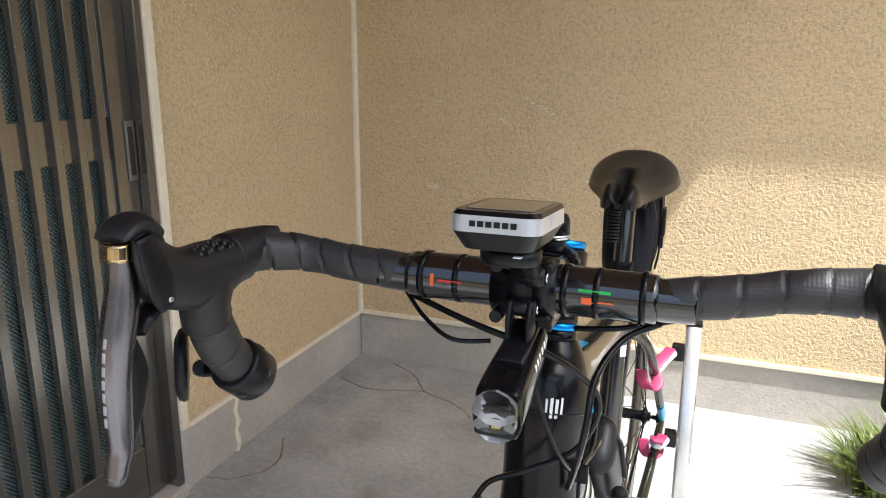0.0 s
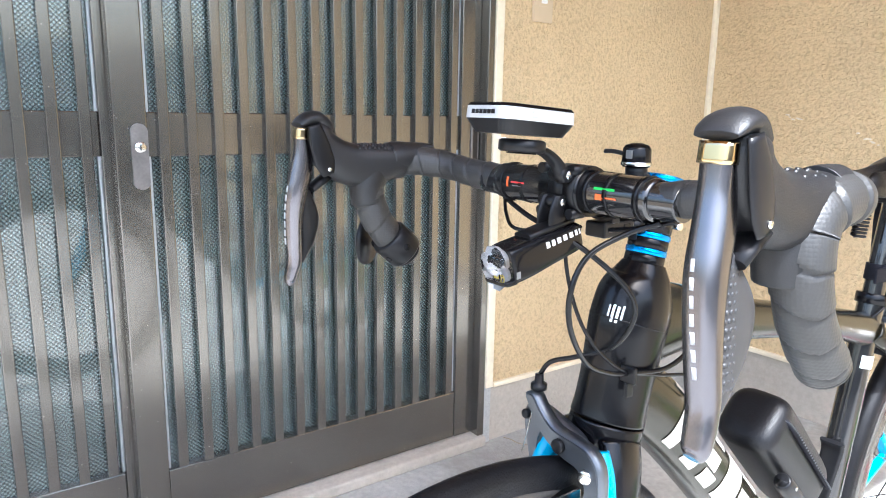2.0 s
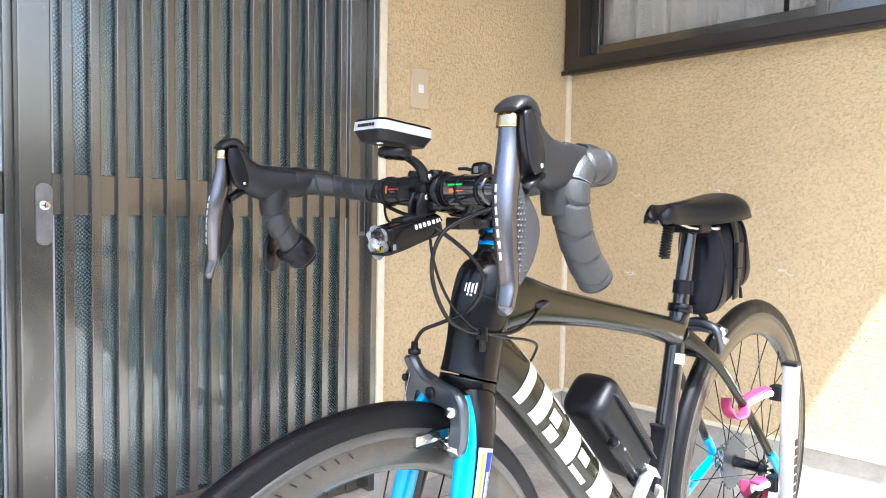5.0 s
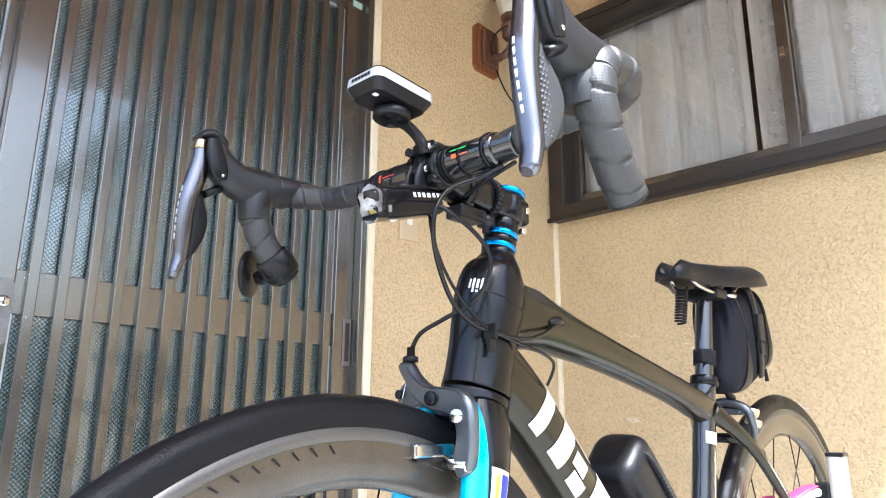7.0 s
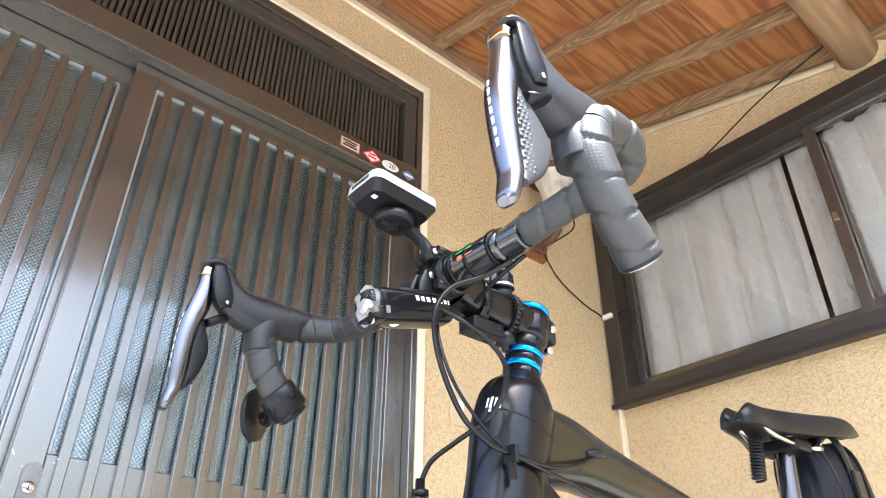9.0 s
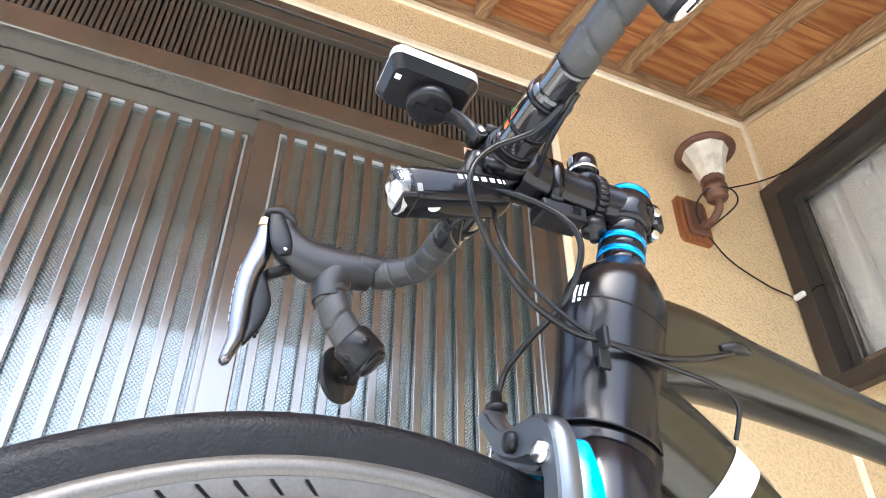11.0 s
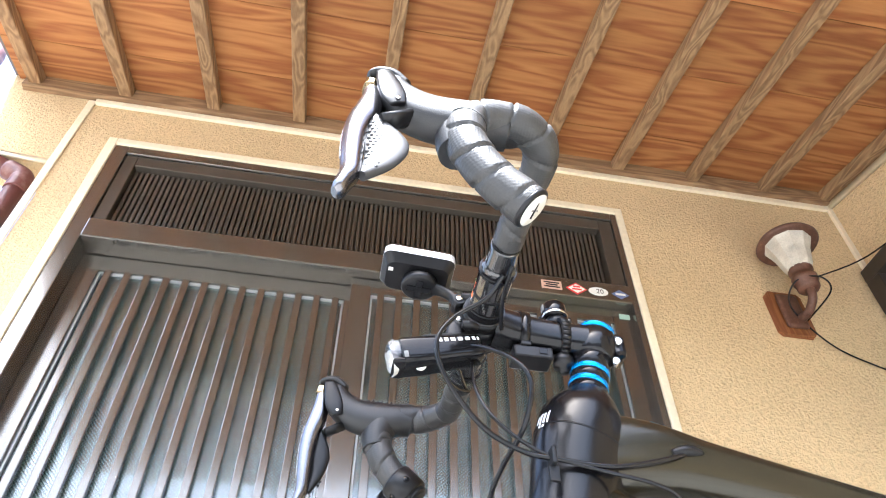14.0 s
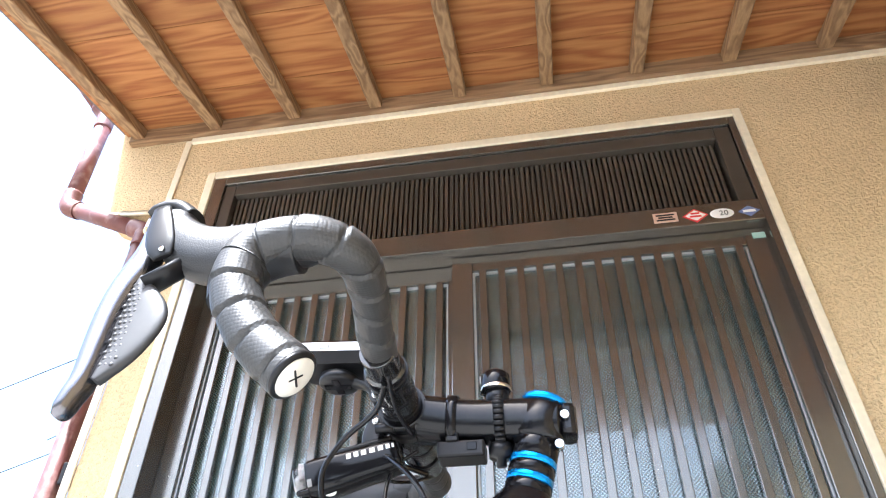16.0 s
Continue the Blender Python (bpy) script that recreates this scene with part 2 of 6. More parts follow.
LACE = mat("white_lace_curtain", (0.86, 0.85, 0.82), 0.9, grain=0.04)
LACE.node_tree.nodes["Principled BSDF"].inputs["Transmission Weight"].default_value = 0.0

CARBON = mat("matte_black_paint", (0.004, 0.004, 0.005), 0.22, spec=0.28, grain=0.1, grain_scale=40, stain=0.15, rough_var=0.04)
CARBON_GLOSS = mat("gloss_black_carbon", (0.010, 0.010, 0.011), 0.16, coat=0.8, stain=0.1)
OLIVE = mat("metallic_olive_black_paint", (0.020, 0.018, 0.0105), 0.26, 0.5, coat=0.15, grain=0.05, stain=0.1)
BLUE = mat("cyan_blue_paint", (0.01, 0.34, 0.60), 0.3, coat=0.4, stain=0.06)
BLUE_ANOD = mat("blue_anodised_aluminium", (0.02, 0.28, 0.75), 0.25, 0.75, stain=0.05)
TYRE = mat("black_tyre_rubber", (0.006, 0.006, 0.007), 0.42, spec=0.16, grain=0.15, grain_scale=150, stain=0.2, stain_scale=14, bump=0.0006, bump_scale=500, rough_var=0.08)
RIM = mat("carbon_rim", (0.042, 0.034, 0.024), 0.26, coat=0.15, grain=0.12, grain_scale=500, stain=0.2, stain_scale=20)
BRAKE_TRACK = mat("rim_brake_track", (0.075, 0.07, 0.063), 0.36, 0.3, grain=0.15, grain_scale=700, stain=0.1)
GREY_MARK = mat("grey_rim_lettering", (0.16, 0.16, 0.16), 0.4)
SILVER_MARK = mat("champagne_silver_lettering", (0.60, 0.57, 0.50), 0.35, 0.25, stain=0.04)
WHITE = mat("white_print", (0.8, 0.8, 0.78), 0.5)
RUBBER = mat("black_hood_rubber", (0.007, 0.007, 0.008), 0.46, spec=0.5, grain=0.08, stain=0.12, stain_scale=20, bump=0.0002, bump_scale=900)
TAPE = mat("black_textured_bar_tape", (0.022, 0.0215, 0.021), 0.50, spec=0.58, grain=0.15, grain_scale=900, stain=0.12, stain_scale=30)
knurl(TAPE, 430.0, 0.00022)
LEVER_MARK = mat("pale_lever_marking", (0.38, 0.38, 0.39), 0.4)
PADDLE = mat("grey_paddle_plastic", (0.024, 0.024, 0.026), 0.52, grain=0.08, stain=0.1, stain_scale=30)
LEVER = mat("dark_polished_lever", (0.175, 0.170, 0.185), 0.26, 1.0, stain=0.1, stain_scale=15)
BLACK_PLASTIC = mat("black_plastic", (0.007, 0.007, 0.008), 0.34, spec=0.25, grain=0.08, stain=0.1, stain_scale=25)
BLACK_GLOSS = mat("gloss_black_plastic", (0.006, 0.006, 0.007), 0.10, spec=0.2)
CABLE = mat("black_cable_housing", (0.007, 0.007, 0.008), 0.24, spec=0.25)
GREY_METAL = mat("dark_grey_brake_alloy", (0.11, 0.12, 0.135), 0.34, 0.8, stain=0.1)
STEEL = mat("polished_steel", (0.62, 0.61, 0.58), 0.18, 1.0, stain=0.06)
GOLD = mat("gold_chrome", (0.55, 0.43, 0.24), 0.10, 1.0)
ALU = mat("brushed_aluminium", (0.66, 0.66, 0.65), 0.32, 0.85, grain=0.06, grain_scale=300, stain=0.05)
GPS_GREY = mat("silver_plastic", (0.50, 0.51, 0.52), 0.35, 0.3)
SCREEN = mat("dark_display_glass", (0.03, 0.03, 0.035), 0.1, coat=1.0)
LENS = clear_glass("lamp_lens", (1, 1, 1), 0.02)
LENS.node_tree.nodes["Bump"].inputs["Distance"].default_value = 0.001
LENS.node_tree.nodes["Voronoi Texture"].inputs["Scale"].default_value = 90
REFLECT = mat("silver_reflector", (0.85, 0.85, 0.86), 0.25, 0.6)
YELLOW_LED = mat("yellow_led", (0.8, 0.65, 0.05), 0.4)
ORANGE = mat("orange_print", (0.75, 0.12, 0.02), 0.5)
GREEN = mat("green_print", (0.03, 0.40, 0.06), 0.5)
RED = mat("red_print", (0.6, 0.03, 0.03), 0.5)
TEAL_PAD = mat("pale_green_plastic", (0.35, 0.52, 0.46), 0.5)
NYLON = mat("black_nylon_fabric", (0.008, 0.008, 0.012), 0.75, spec=0.2, grain=0.2, grain_scale=700, stain=0.1, stain_scale=20, bump=0.0006, bump_scale=900)
NYLON_SHINY = mat("black_coated_fabric", (0.007, 0.007, 0.008), 0.40, spec=0.25, grain=0.1, stain=0.1, stain_scale=30, bump=0.0003, bump_scale=500)
SADDLE_MAT = mat("black_saddle_leatherette", (0.006, 0.006, 0.007), 0.30, spec=0.25, grain=0.1, stain=0.1, stain_scale=25, bump=0.0003, bump_scale=900)
PINK = mat("magenta_rubber", (0.32, 0.03, 0.09), 0.5, stain=0.06)
LAMP_BROWN = mat("brown_cast_lamp_paint", (0.10, 0.045, 0.028), 0.5, grain=0.1, stain=0.25, stain_scale=25, tint=(0.16, 0.09, 0.06))
LAMP_WOOD = wood_mat("varnished_lamp_plaque", (0.30, 0.12, 0.035), (0.16, 0.05, 0.015), 2, 2.5)
FROSTED = mat("dusty_frosted_glass", (0.52, 0.49, 0.42), 0.55, grain=0.1, stain=0.25, stain_scale=18)
SWITCH = mat("beige_switch_plate", (0.58, 0.46, 0.30), 0.5, stain=0.05)
LOCK_GREY = mat("worn_grey_lock_metal", (0.20, 0.19, 0.185), 0.42, 0.7, grain=0.08, grain_scale=200, stain=0.15, stain_scale=40)
LACE_NET = mat("lace_net_ground", (0.82, 0.815, 0.79), 0.9, grain=0.1, grain_scale=400)



# ---------- helpers for meshes ----------
def bx(bm, x0, x1, y0, y1, z0, z1, bevel=0.0):
    r = bmesh.ops.create_cube(bm, size=1.0)
    for v in r["verts"]:
        v.co = Vector(((x0 + x1) / 2 + v.co.x * (x1 - x0), (y0 + y1) / 2 + v.co.y * (y1 - y0), (z0 + z1) / 2 + v.co.z * (z1 - z0)))
    if bevel:
        es = list({e for v in r["verts"] for e in v.link_edges})
        bmesh.ops.bevel(bm, geom=es, offset=bevel, segments=2, affect="EDGES", profile=0.5)
    return bm


def box(*a, bevel=0.0):
    return bx(bmesh.new(), *a, bevel=bevel)


def sweep(bm, pts, radii, n=16, side=(1, 0, 0), cap=True, power=2.0, closed=False):
    """A tube along pts. radii: one number or (across, other) for each point; across lies along side. power above 2 squares the section."""
    pts = [Vector(p) for p in pts]
    rings = []
    for i, p in enumerate(pts):
        a = pts[i - 1] if (i or closed) else p
        c = pts[(i + 1) % len(pts)] if (i < len(pts) - 1 or closed) else p
        t = (c - a).normalized()
        s = Vector(side)
        u = s - t * s.dot(t)
        if u.length < 1e-3:
            u = t.orthogonal()
        u.normalize()
        w = t.cross(u)
        r = radii[i] if isinstance(radii, (list, tuple)) else radii
        ra, rb = r if isinstance(r, (list, tuple)) else (r, r)
        ring = []
        for k in range(n):
            ang = 2 * math.pi * k / n
            cc, ss = math.cos(ang), math.sin(ang)
            ex = 2.0 / power
            ring.append(bm.verts.new(p + u * ra * math.copysign(abs(cc) ** ex, cc) + w * rb * math.copysign(abs(ss) ** ex, ss)))
        rings.append(ring)
    m = len(rings)
    for i in range(m if closed else m - 1):
        A, B = rings[i], rings[(i + 1) % m]
        for k in range(n):
            f = bm.faces.new((A[k], A[(k + 1) % n], B[(k + 1) % n], B[k]))
            f.smooth = True
    if cap and not closed:
        bm.faces.new(rings[0][::-1])
        bm.faces.new(rings[-1])
    return bm


def tube(pts, radii, n=16, **k):
    return sweep(bmesh.new(), pts, radii, n, **k)


def curve(pts, steps=6):
    """Catmull-Rom points through pts, which may hold any numbers after the place."""
    P = [np.array(p, float) for p in pts]
    out = []
    for i in range(len(P) - 1):
        a, b, c, d = P[max(i - 1, 0)], P[i], P[i + 1], P[min(i + 2, len(P) - 1)]
        for k in range(steps):
            t = k / steps
            out.append(0.5 * (2 * b + (c - a) * t + (2 * a - 5 * b + 4 * c - d) * t * t + (3 * b - a - 3 * c + d) * t ** 3))
    out.append(P[-1])
    return [tuple(float(v) for v in p) for p in out]


def bent(pts, steps=6, n=16, **k):
    """A smooth tube from rows of x, y, z, across, other."""
    c = curve(pts, steps)
    return tube([p[:3] for p in c], [(p[3], p[4]) for p in c], n, **k)


def lathe(bm, profile, centre, axis=(0, 0, 1), n=32):
    """Turns rows of radius, height about the axis through centre."""
    ax = Vector(axis).normalized()
    u = ax.orthogonal().normalized()
    w = ax.cross(u)
    rings = []
    for r, h in profile:
        rings.append([bm.verts.new(Vector(centre) + ax * h + (u * math.cos(2 * math.pi * k / n) + w * math.sin(2 * math.pi * k / n)) * max(r, 1e-5)) for k in range(n)])
    for A, B in zip(rings, rings[1:]):
        for k in range(n):
            f = bm.faces.new((A[k], A[(k + 1) % n], B[(k + 1) % n], B[k]))
            f.smooth = True
    return bm


def turned(profile, centre, axis=(0, 0, 1), n=32):
    return lathe(bmesh.new(), profile, centre, axis, n)


def disc(centre, r, h, axis=(0, 0, 1), n=24, edge=0.0008):
    e = min(edge, r / 4, h / 4)
    return turned([(0, 0), (r - e, 0), (r, e), (r, h - e), (r - e, h), (0, h)], centre, axis, n)


def solid(name, bm, material):
    bmesh.ops.recalc_face_normals(bm, faces=bm.faces)
    me = bpy.data.meshes.new(name)
    bm.to_mesh(me)
    bm.free()
    if material:
        me.materials.append(material)
    return new(name, me)


def thing(name, at=(0, 0, 0), label="", category="", group="", kind=""):
    ob = new(name)
    ob.location = at
    ob.empty_display_size = 0.1
    return tagged(ob, label, category, group, kind)


def base_of(ob):
    v = Vector(ob.location)
    while ob.parent:
        ob = ob.parent
        v = v + Vector(ob.location)
    return v


def part(name, bm, material, parent, label=""):
    """One mesh under a thing or part; the bmesh is in the world's metres."""
    bmesh.ops.translate(bm, vec=-base_of(parent), verts=bm.verts)
    ob = solid(name, bm, material)
    ob.parent = parent
    if label:
        ob["label"] = label
    return ob


def setting(name, bm, material, label="", category=""):
    return tagged(solid(name, bm, material), label, category, kind="structure")


def smooth(ob):
    for f in ob.data.polygons:
        f.use_smooth = True
    return ob


# ---------- the porch ----------
XW, XD, YW = -1.126, -1.150, 2.188
DY0, DY1, DZ = -0.546, 1.222, 2.390          # clear opening of the door
RISE = 0.255                                  # fall of the porch roof away from the door, per metre


def roof_z(x):
    return 2.70 - RISE * (x - XW)


ground = setting("ground", box(-40, 40, -40, 40, -0.5, -0.03), SOIL, "dry bare garden ground round the porch", "ground")
setting("floor", box(XW - 0.6, 0.62, -1.6, YW + 0.1, -0.2, 0.0), CONCRETE, "grey trowelled concrete porch floor with stains", "floor")
setting("driveway", box(0.6205, 5.0, -6.0, 1.55, -0.2, -0.006), DRIVE, "weathered concrete drive in the sun", "pavement")

# door wall with its opening, plinth apart
w = bmesh.new()
bx(w, XW - 0.15, XW, DY1 + 0.03, YW + 0.15, 0.176, 2.95)
bx(w, XW - 0.15, XW, -0.69, DY0 - 0.03, 0.176, 2.95)
bx(w, XW - 0.15, XW, DY0 - 0.03, DY1 + 0.03, DZ + 0.03, 2.95)
setting("wall_door", w, STUCCO, "ochre stucco wall round the sliding entrance door", "wall")
w = bmesh.new()
bx(w, XW - 0.145, XW - 0.004, DY1 + 0.03, YW + 0.14, 0.0, 0.172)
bx(w, XW - 0.145, XW - 0.004, -0.69, DY0 - 0.03, 0.0, 0.172)
setting("plinth_door", w, BASE, "bare grey concrete plinth under the stucco wall", "plinth")

# window wall
WX0, WX1, WZ0, WZ1 = -1.085, 0.72, 1.42, 2.245
w = bmesh.new()
bx(w, XW, 4.0, YW, YW + 0.15, 0.176, WZ0)
bx(w, XW, WX0, YW, YW + 0.15, WZ0, WZ1)
bx(w, WX1, 4.0, YW, YW + 0.15, WZ0, WZ1)
bx(w, XW, 4.0, YW, YW + 0.15, WZ1, 2.95)
setting("wall_window", w, STUCCO, "ochre stucco wall under the curtained window", "wall")
setting("plinth_window", box(XW, 4.0, YW + 0.004, YW + 0.14, 0.0, 0.172), BASE, "bare grey concrete plinth under the stucco wall", "plinth")

# cream trim
for name, dims in (
    ("trim_door_side", (XW, XW + 0.012, DY1, DY1 + 0.026, 0.172, DZ + 0.03)),
    ("trim_door_side", (XW, XW + 0.012, DY0 - 0.03, DY0, 0.0, DZ + 0.03)),
    ("trim_door_head", (XW, XW + 0.012, DY0, DY1, DZ, DZ + 0.03)),
    ("trim_corner", (XW, XW + 0.014, YW - 0.022, YW, 0.17, 2.72)),
    ("trim_plinth_door", (XW - 0.004, XW + 0.010, DY1 + 0.030, YW - 0.022, 0.168, 0.182)),
    ("trim_plinth_window", (XW + 0.014, 4.0, YW - 0.010, YW + 0.004, 0.168, 0.184)),
    ("trim_joint", (XW, XW + 0.008, -0.715, -0.690, 0.0, 2.62)),
    ("trim_ceiling_door", (XW, XW + 0.014, -0.690, YW - 0.022, 2.600, 2.626)),
):
    setting(name, box(*dims, bevel=0.003), CREAM, "cream painted rendered strip", "trim")
tr = bmesh.new()
L = [(XW + 0.014, 0, 2.66), (3.0, 0, 2.66 - RISE * (3.0 - XW))]
sweep(tr, [(p[0], YW - 0.008, p[2] - 0.035) for p in L], [(0.008, 0.013)] * 2, 8, side=(0, 1, 0), power=6)
setting("trim_ceiling_window", tr, CREAM, "cream painted rendered strip below the sloping ceiling", "trim")

# stub of wall with a rounded lower corner beyond the joint
stub = bmesh.new()
outline = [(-0.715, 2.262), (-0.88, 2.275)]
for k in range(9):
    a = radians(-80 - 100 * k / 8)
    outline.append((-0.885 + 0.125 * math.cos(a) * 1.0, 2.40 + 0.125 * math.sin(a)))
outline += [(-1.01, 2.75), (-0.715, 2.85)]
fr = [stub.verts.new((XW, y, z)) for y, z in outline]
bk = [stub.verts.new((XW - 0.15, y, z)) for y, z in outline]
stub.faces.new(fr), stub.faces.new(bk[::-1])
for i in range(len(fr)):
    j = (i + 1) % len(fr)
    stub.faces.new((fr[i], bk[i], bk[j], fr[j]))
setting("wall_stub", stub, STUCCO, "rounded stucco bracket at the end of the wall", "wall")
edge = bmesh.new()
sweep(edge, [(XW - 0.001, y, z) for y, z in outline[:-2]], [(0.008, 0.010)] * (len(outline) - 2), 8)
setting("trim_stub", edge, CREAM, "cream painted edge of the stucco bracket", "trim")
patch = bmesh.new()
bx(patch, XW - 0.1, XW + 0.004, DY1 - 0.012, DY1 + 0.024, 0.0, 0.40, bevel=0.004)
for v in patch.verts:
    v.co.y += 0.006 * noise.noise(v.co * 30)
setting("door_footing", patch, MORTAR, "rough grey mortar at the foot of the door frame", "mortar")
sill = bmesh.new()
bx(sill, XD - 0.12, XW + 0.02, DY0 - 0.03, DY1 + 0.0, 0.0, 0.030, bevel=0.006)
setting("door_sill", sill, BASE, "worn concrete sill below the sliding door", "sill")
crack = bmesh.new()
pts = [(XW - 0.002, 1.445 + 0.006 * math.sin(k * 2.1), 0.17 - 0.17 * k / 8) for k in range(9)]
sweep(crack, pts, [(0.004, 0.010 + 0.004 * math.sin(k * 3.3)) for k in range(9)], 6)
setting("plinth_crack", crack, CREAM, "pale filled crack running down the plinth", "crack")

# hairline cracks in the floor near the corner
for pts in ([(-0.98, 2.16, 0.0), (-0.86, 2.08, 0.0), (-0.78, 1.98, 0.0), (-0.66, 1.93, 0.0), (-0.58, 1.86, 0.0)], [(-1.10, 1.98, 0.0), (-0.97, 1.93, 0.0), (-0.86, 1.96, 0.0), (-0.78, 1.98, 0.0)], [(-1.12, 1.30, 0.0), (-1.04, 1.33, 0.0), (-0.99, 1.42, 0.0), (-1.05, 1.55, 0.0)]):
    ck = bmesh.new()
    cc_ = curve(pts, 9)
    sweep(ck, [(p[0] + 0.006 * noise.noise(Vector(p) * 40), p[1] + 0.006 * noise.noise(Vector(p) * 37 + Vector((5, 0, 0))), 0.0) for p in cc_], [(0.0022 + 0.0016 * abs(noise.noise(Vector(p) * 25)), 0.0009) for p in cc_], 6, side=(0.6, 0.8, 0))
    setting("floor_crack", ck, SOIL, "dark hairline crack in the concrete", "crack")

# pale scuffs on the window wall
random.seed(8)
for sx, sz, ln, ht, tl in ((-0.825, 0.948, 0.030, 0.008, -0.25), (-0.836, 0.660, 0.028, 0.009, -0.2), (-0.48, 0.935, 0.050, 0.007, -0.55), (-0.60, 0.890, 0.035, 0.005, -0.5), (-0.30, 0.70, 0.030, 0.006, -0.3)):
    sc_ = bmesh.new()
    for k in range(14):
        u = random.uniform(-1, 1)
        cx, cz = sx + u * ln, sz + u * ln * tl + random.uniform(-1, 1) * ht * (1 - abs(u))
        rr = random.uniform(0.002, 0.005)
        vs = [sc_.verts.new((cx + rr * 1.8 * math.cos(q) * random.uniform(0.6, 1.2), YW - 0.0010 - 0.0003 * k, cz + rr * 0.7 * math.sin(q) * random.uniform(0.6, 1.2))) for q in [j * math.pi / 4 for j in range(8)]]
        sc_.faces.new(vs)
    setting("wall_scuff", sc_, SCUFF, "pale scuff on the stucco", "scuff")

# ceiling: boards, rafters, ledger, log
c = bmesh.new()
X1 = 0.72
CZ = lambda x: roof_z(x)
yb = -0.985
random.seed(4)
xb = XW - 0.10
while xb < X1 - 0.01:
    xe = min(xb + 0.30, X1)
    ya = yb
    while ya < YW:
        ye = min(ya + (0.08 if ya < -0.95 else 0.0) + 0.311 * random.choice((3, 5, 6, 7)), YW)
        vs = [c.verts.new((x, y, CZ(x) + dz)) for dz in (0.0, 0.012) for x, y in ((xb + 0.001, ya + 0.001), (xe - 0.001, ya + 0.001), (xe - 0.001, ye - 0.001), (xb + 0.001, ye - 0.001))]
        for q in ((3, 2, 1, 0), (4, 5, 6, 7), (0, 1, 5, 4), (1, 2, 6, 5), (2, 3, 7, 6), (3, 0, 4, 7)):
            c.faces.new([vs[i] for i in q])
        ya = ye
    xb = xe
setting("ceiling", c, BOARDS, "reddish cedar board ceiling under the porch roof", "ceiling")
r = bmesh.new()
vs = [r.verts.new((x, y, CZ(x) + z)) for z in (0.016, 0.10) for x, y in ((XW - 0.3, yb - 0.02), (X1 + 0.02, yb - 0.02), (X1 + 0.02, YW + 0.3), (XW - 0.3, YW + 0.3))]
for q in ((3, 2, 1, 0), (4, 5, 6, 7), (0, 1, 5, 4), (1, 2, 6, 5), (2, 3, 7, 6), (3, 0, 4, 7)):
    r.faces.new([vs[i] for i in q])
setting("roof", r, ROOF, "grey porch roof above the cedar ceiling", "roof")


def rafter(y, wide=0.045, deep=0.050):
    bm = bmesh.new()
    a, b = (XW + 0.001, X1)
    vs = []
    for x in (a, b):
        for yy, dz in ((y - wide / 2, -0.002), (y + wide / 2, -0.002), (y + wide / 2, -deep), (y - wide / 2, -deep)):
            vs.append(bm.verts.new((x, yy, CZ(x) + dz)))
    for q in ((0, 1, 2, 3), (7, 6, 5, 4), (0, 4, 5, 1), (1, 5, 6, 2), (2, 6, 7, 3), (3, 7, 4, 0)):
        bm.faces.new([vs[i] for i in q])
    bmesh.ops.bevel(bm, geom=bm.edges[:], offset=0.003, segments=1, affect="EDGES")
    return setting("rafter", bm, RAFTER, "weathered square wooden rafter under the cedar boards", "rafter")


for k in range(10):
    rafter(-0.905 + 0.311 * k)
rafter(YW - 0.026, 0.04)
lg = box(XW, XW + 0.030, -0.945, YW - 0.001, 2.628, 2.700, bevel=0.003)
setting("ledger", lg, LEDGER, "weathered wooden ledger board along the door wall", "beam")
lg = tube([(0.0, YW - 0.001, 2.335), (0.02, YW - 1.0, 2.335), (0.02, -0.90, 2.335)], [0.062, 0.060, 0.058], 24)
setting("log_purlin", lg, LOG, "peeled round log carrying the porch rafters", "beam")
col = turned([(0.062, -0.03), (0.085, -0.012), (0.09, 0.0)], (0.0, YW - 0.001, 2.335), (0, 1, 0))
setting("log_collar", col, STUCCO, "rendered collar round the log at the wall", "collar")
# out-of-view slab, added to cast the flat-topped shadow on the window wall
setting("eaves", box(0.95, 4.0, YW - 0.43, YW, 2.72, 2.80), ROOF, "unseen eaves slab added to shade the garden side of the wall", "eaves")

# added closing wall of the plot; rooms behind door and window, dimness painted in
# unseen wall, added for bounce and for what the door reflects
setting("boundary_wall", box(5.0, 5.15, -9, 9, -0.1, 1.55), BLOCK, "plain grey wall added out of view to close the plot", "wall")
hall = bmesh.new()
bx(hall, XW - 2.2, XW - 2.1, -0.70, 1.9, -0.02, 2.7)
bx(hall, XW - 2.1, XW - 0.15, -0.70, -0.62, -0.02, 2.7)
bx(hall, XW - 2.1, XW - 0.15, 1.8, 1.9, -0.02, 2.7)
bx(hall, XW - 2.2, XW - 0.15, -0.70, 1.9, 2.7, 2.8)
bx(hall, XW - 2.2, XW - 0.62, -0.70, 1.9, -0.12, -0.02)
setting("hall_walls", hall, INSIDE, "plain entrance hall behind the door, its dimness painted dark", "wall")
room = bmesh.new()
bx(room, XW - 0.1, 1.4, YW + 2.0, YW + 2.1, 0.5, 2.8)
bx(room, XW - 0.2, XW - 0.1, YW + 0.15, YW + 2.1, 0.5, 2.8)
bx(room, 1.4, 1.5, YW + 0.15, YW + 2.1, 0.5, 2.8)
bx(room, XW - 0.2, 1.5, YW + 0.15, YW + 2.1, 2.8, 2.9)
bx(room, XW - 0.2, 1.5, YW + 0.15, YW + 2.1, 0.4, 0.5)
setting("room_walls", room, INSIDE, "plain room behind the curtains, its dimness painted dark", "wall")

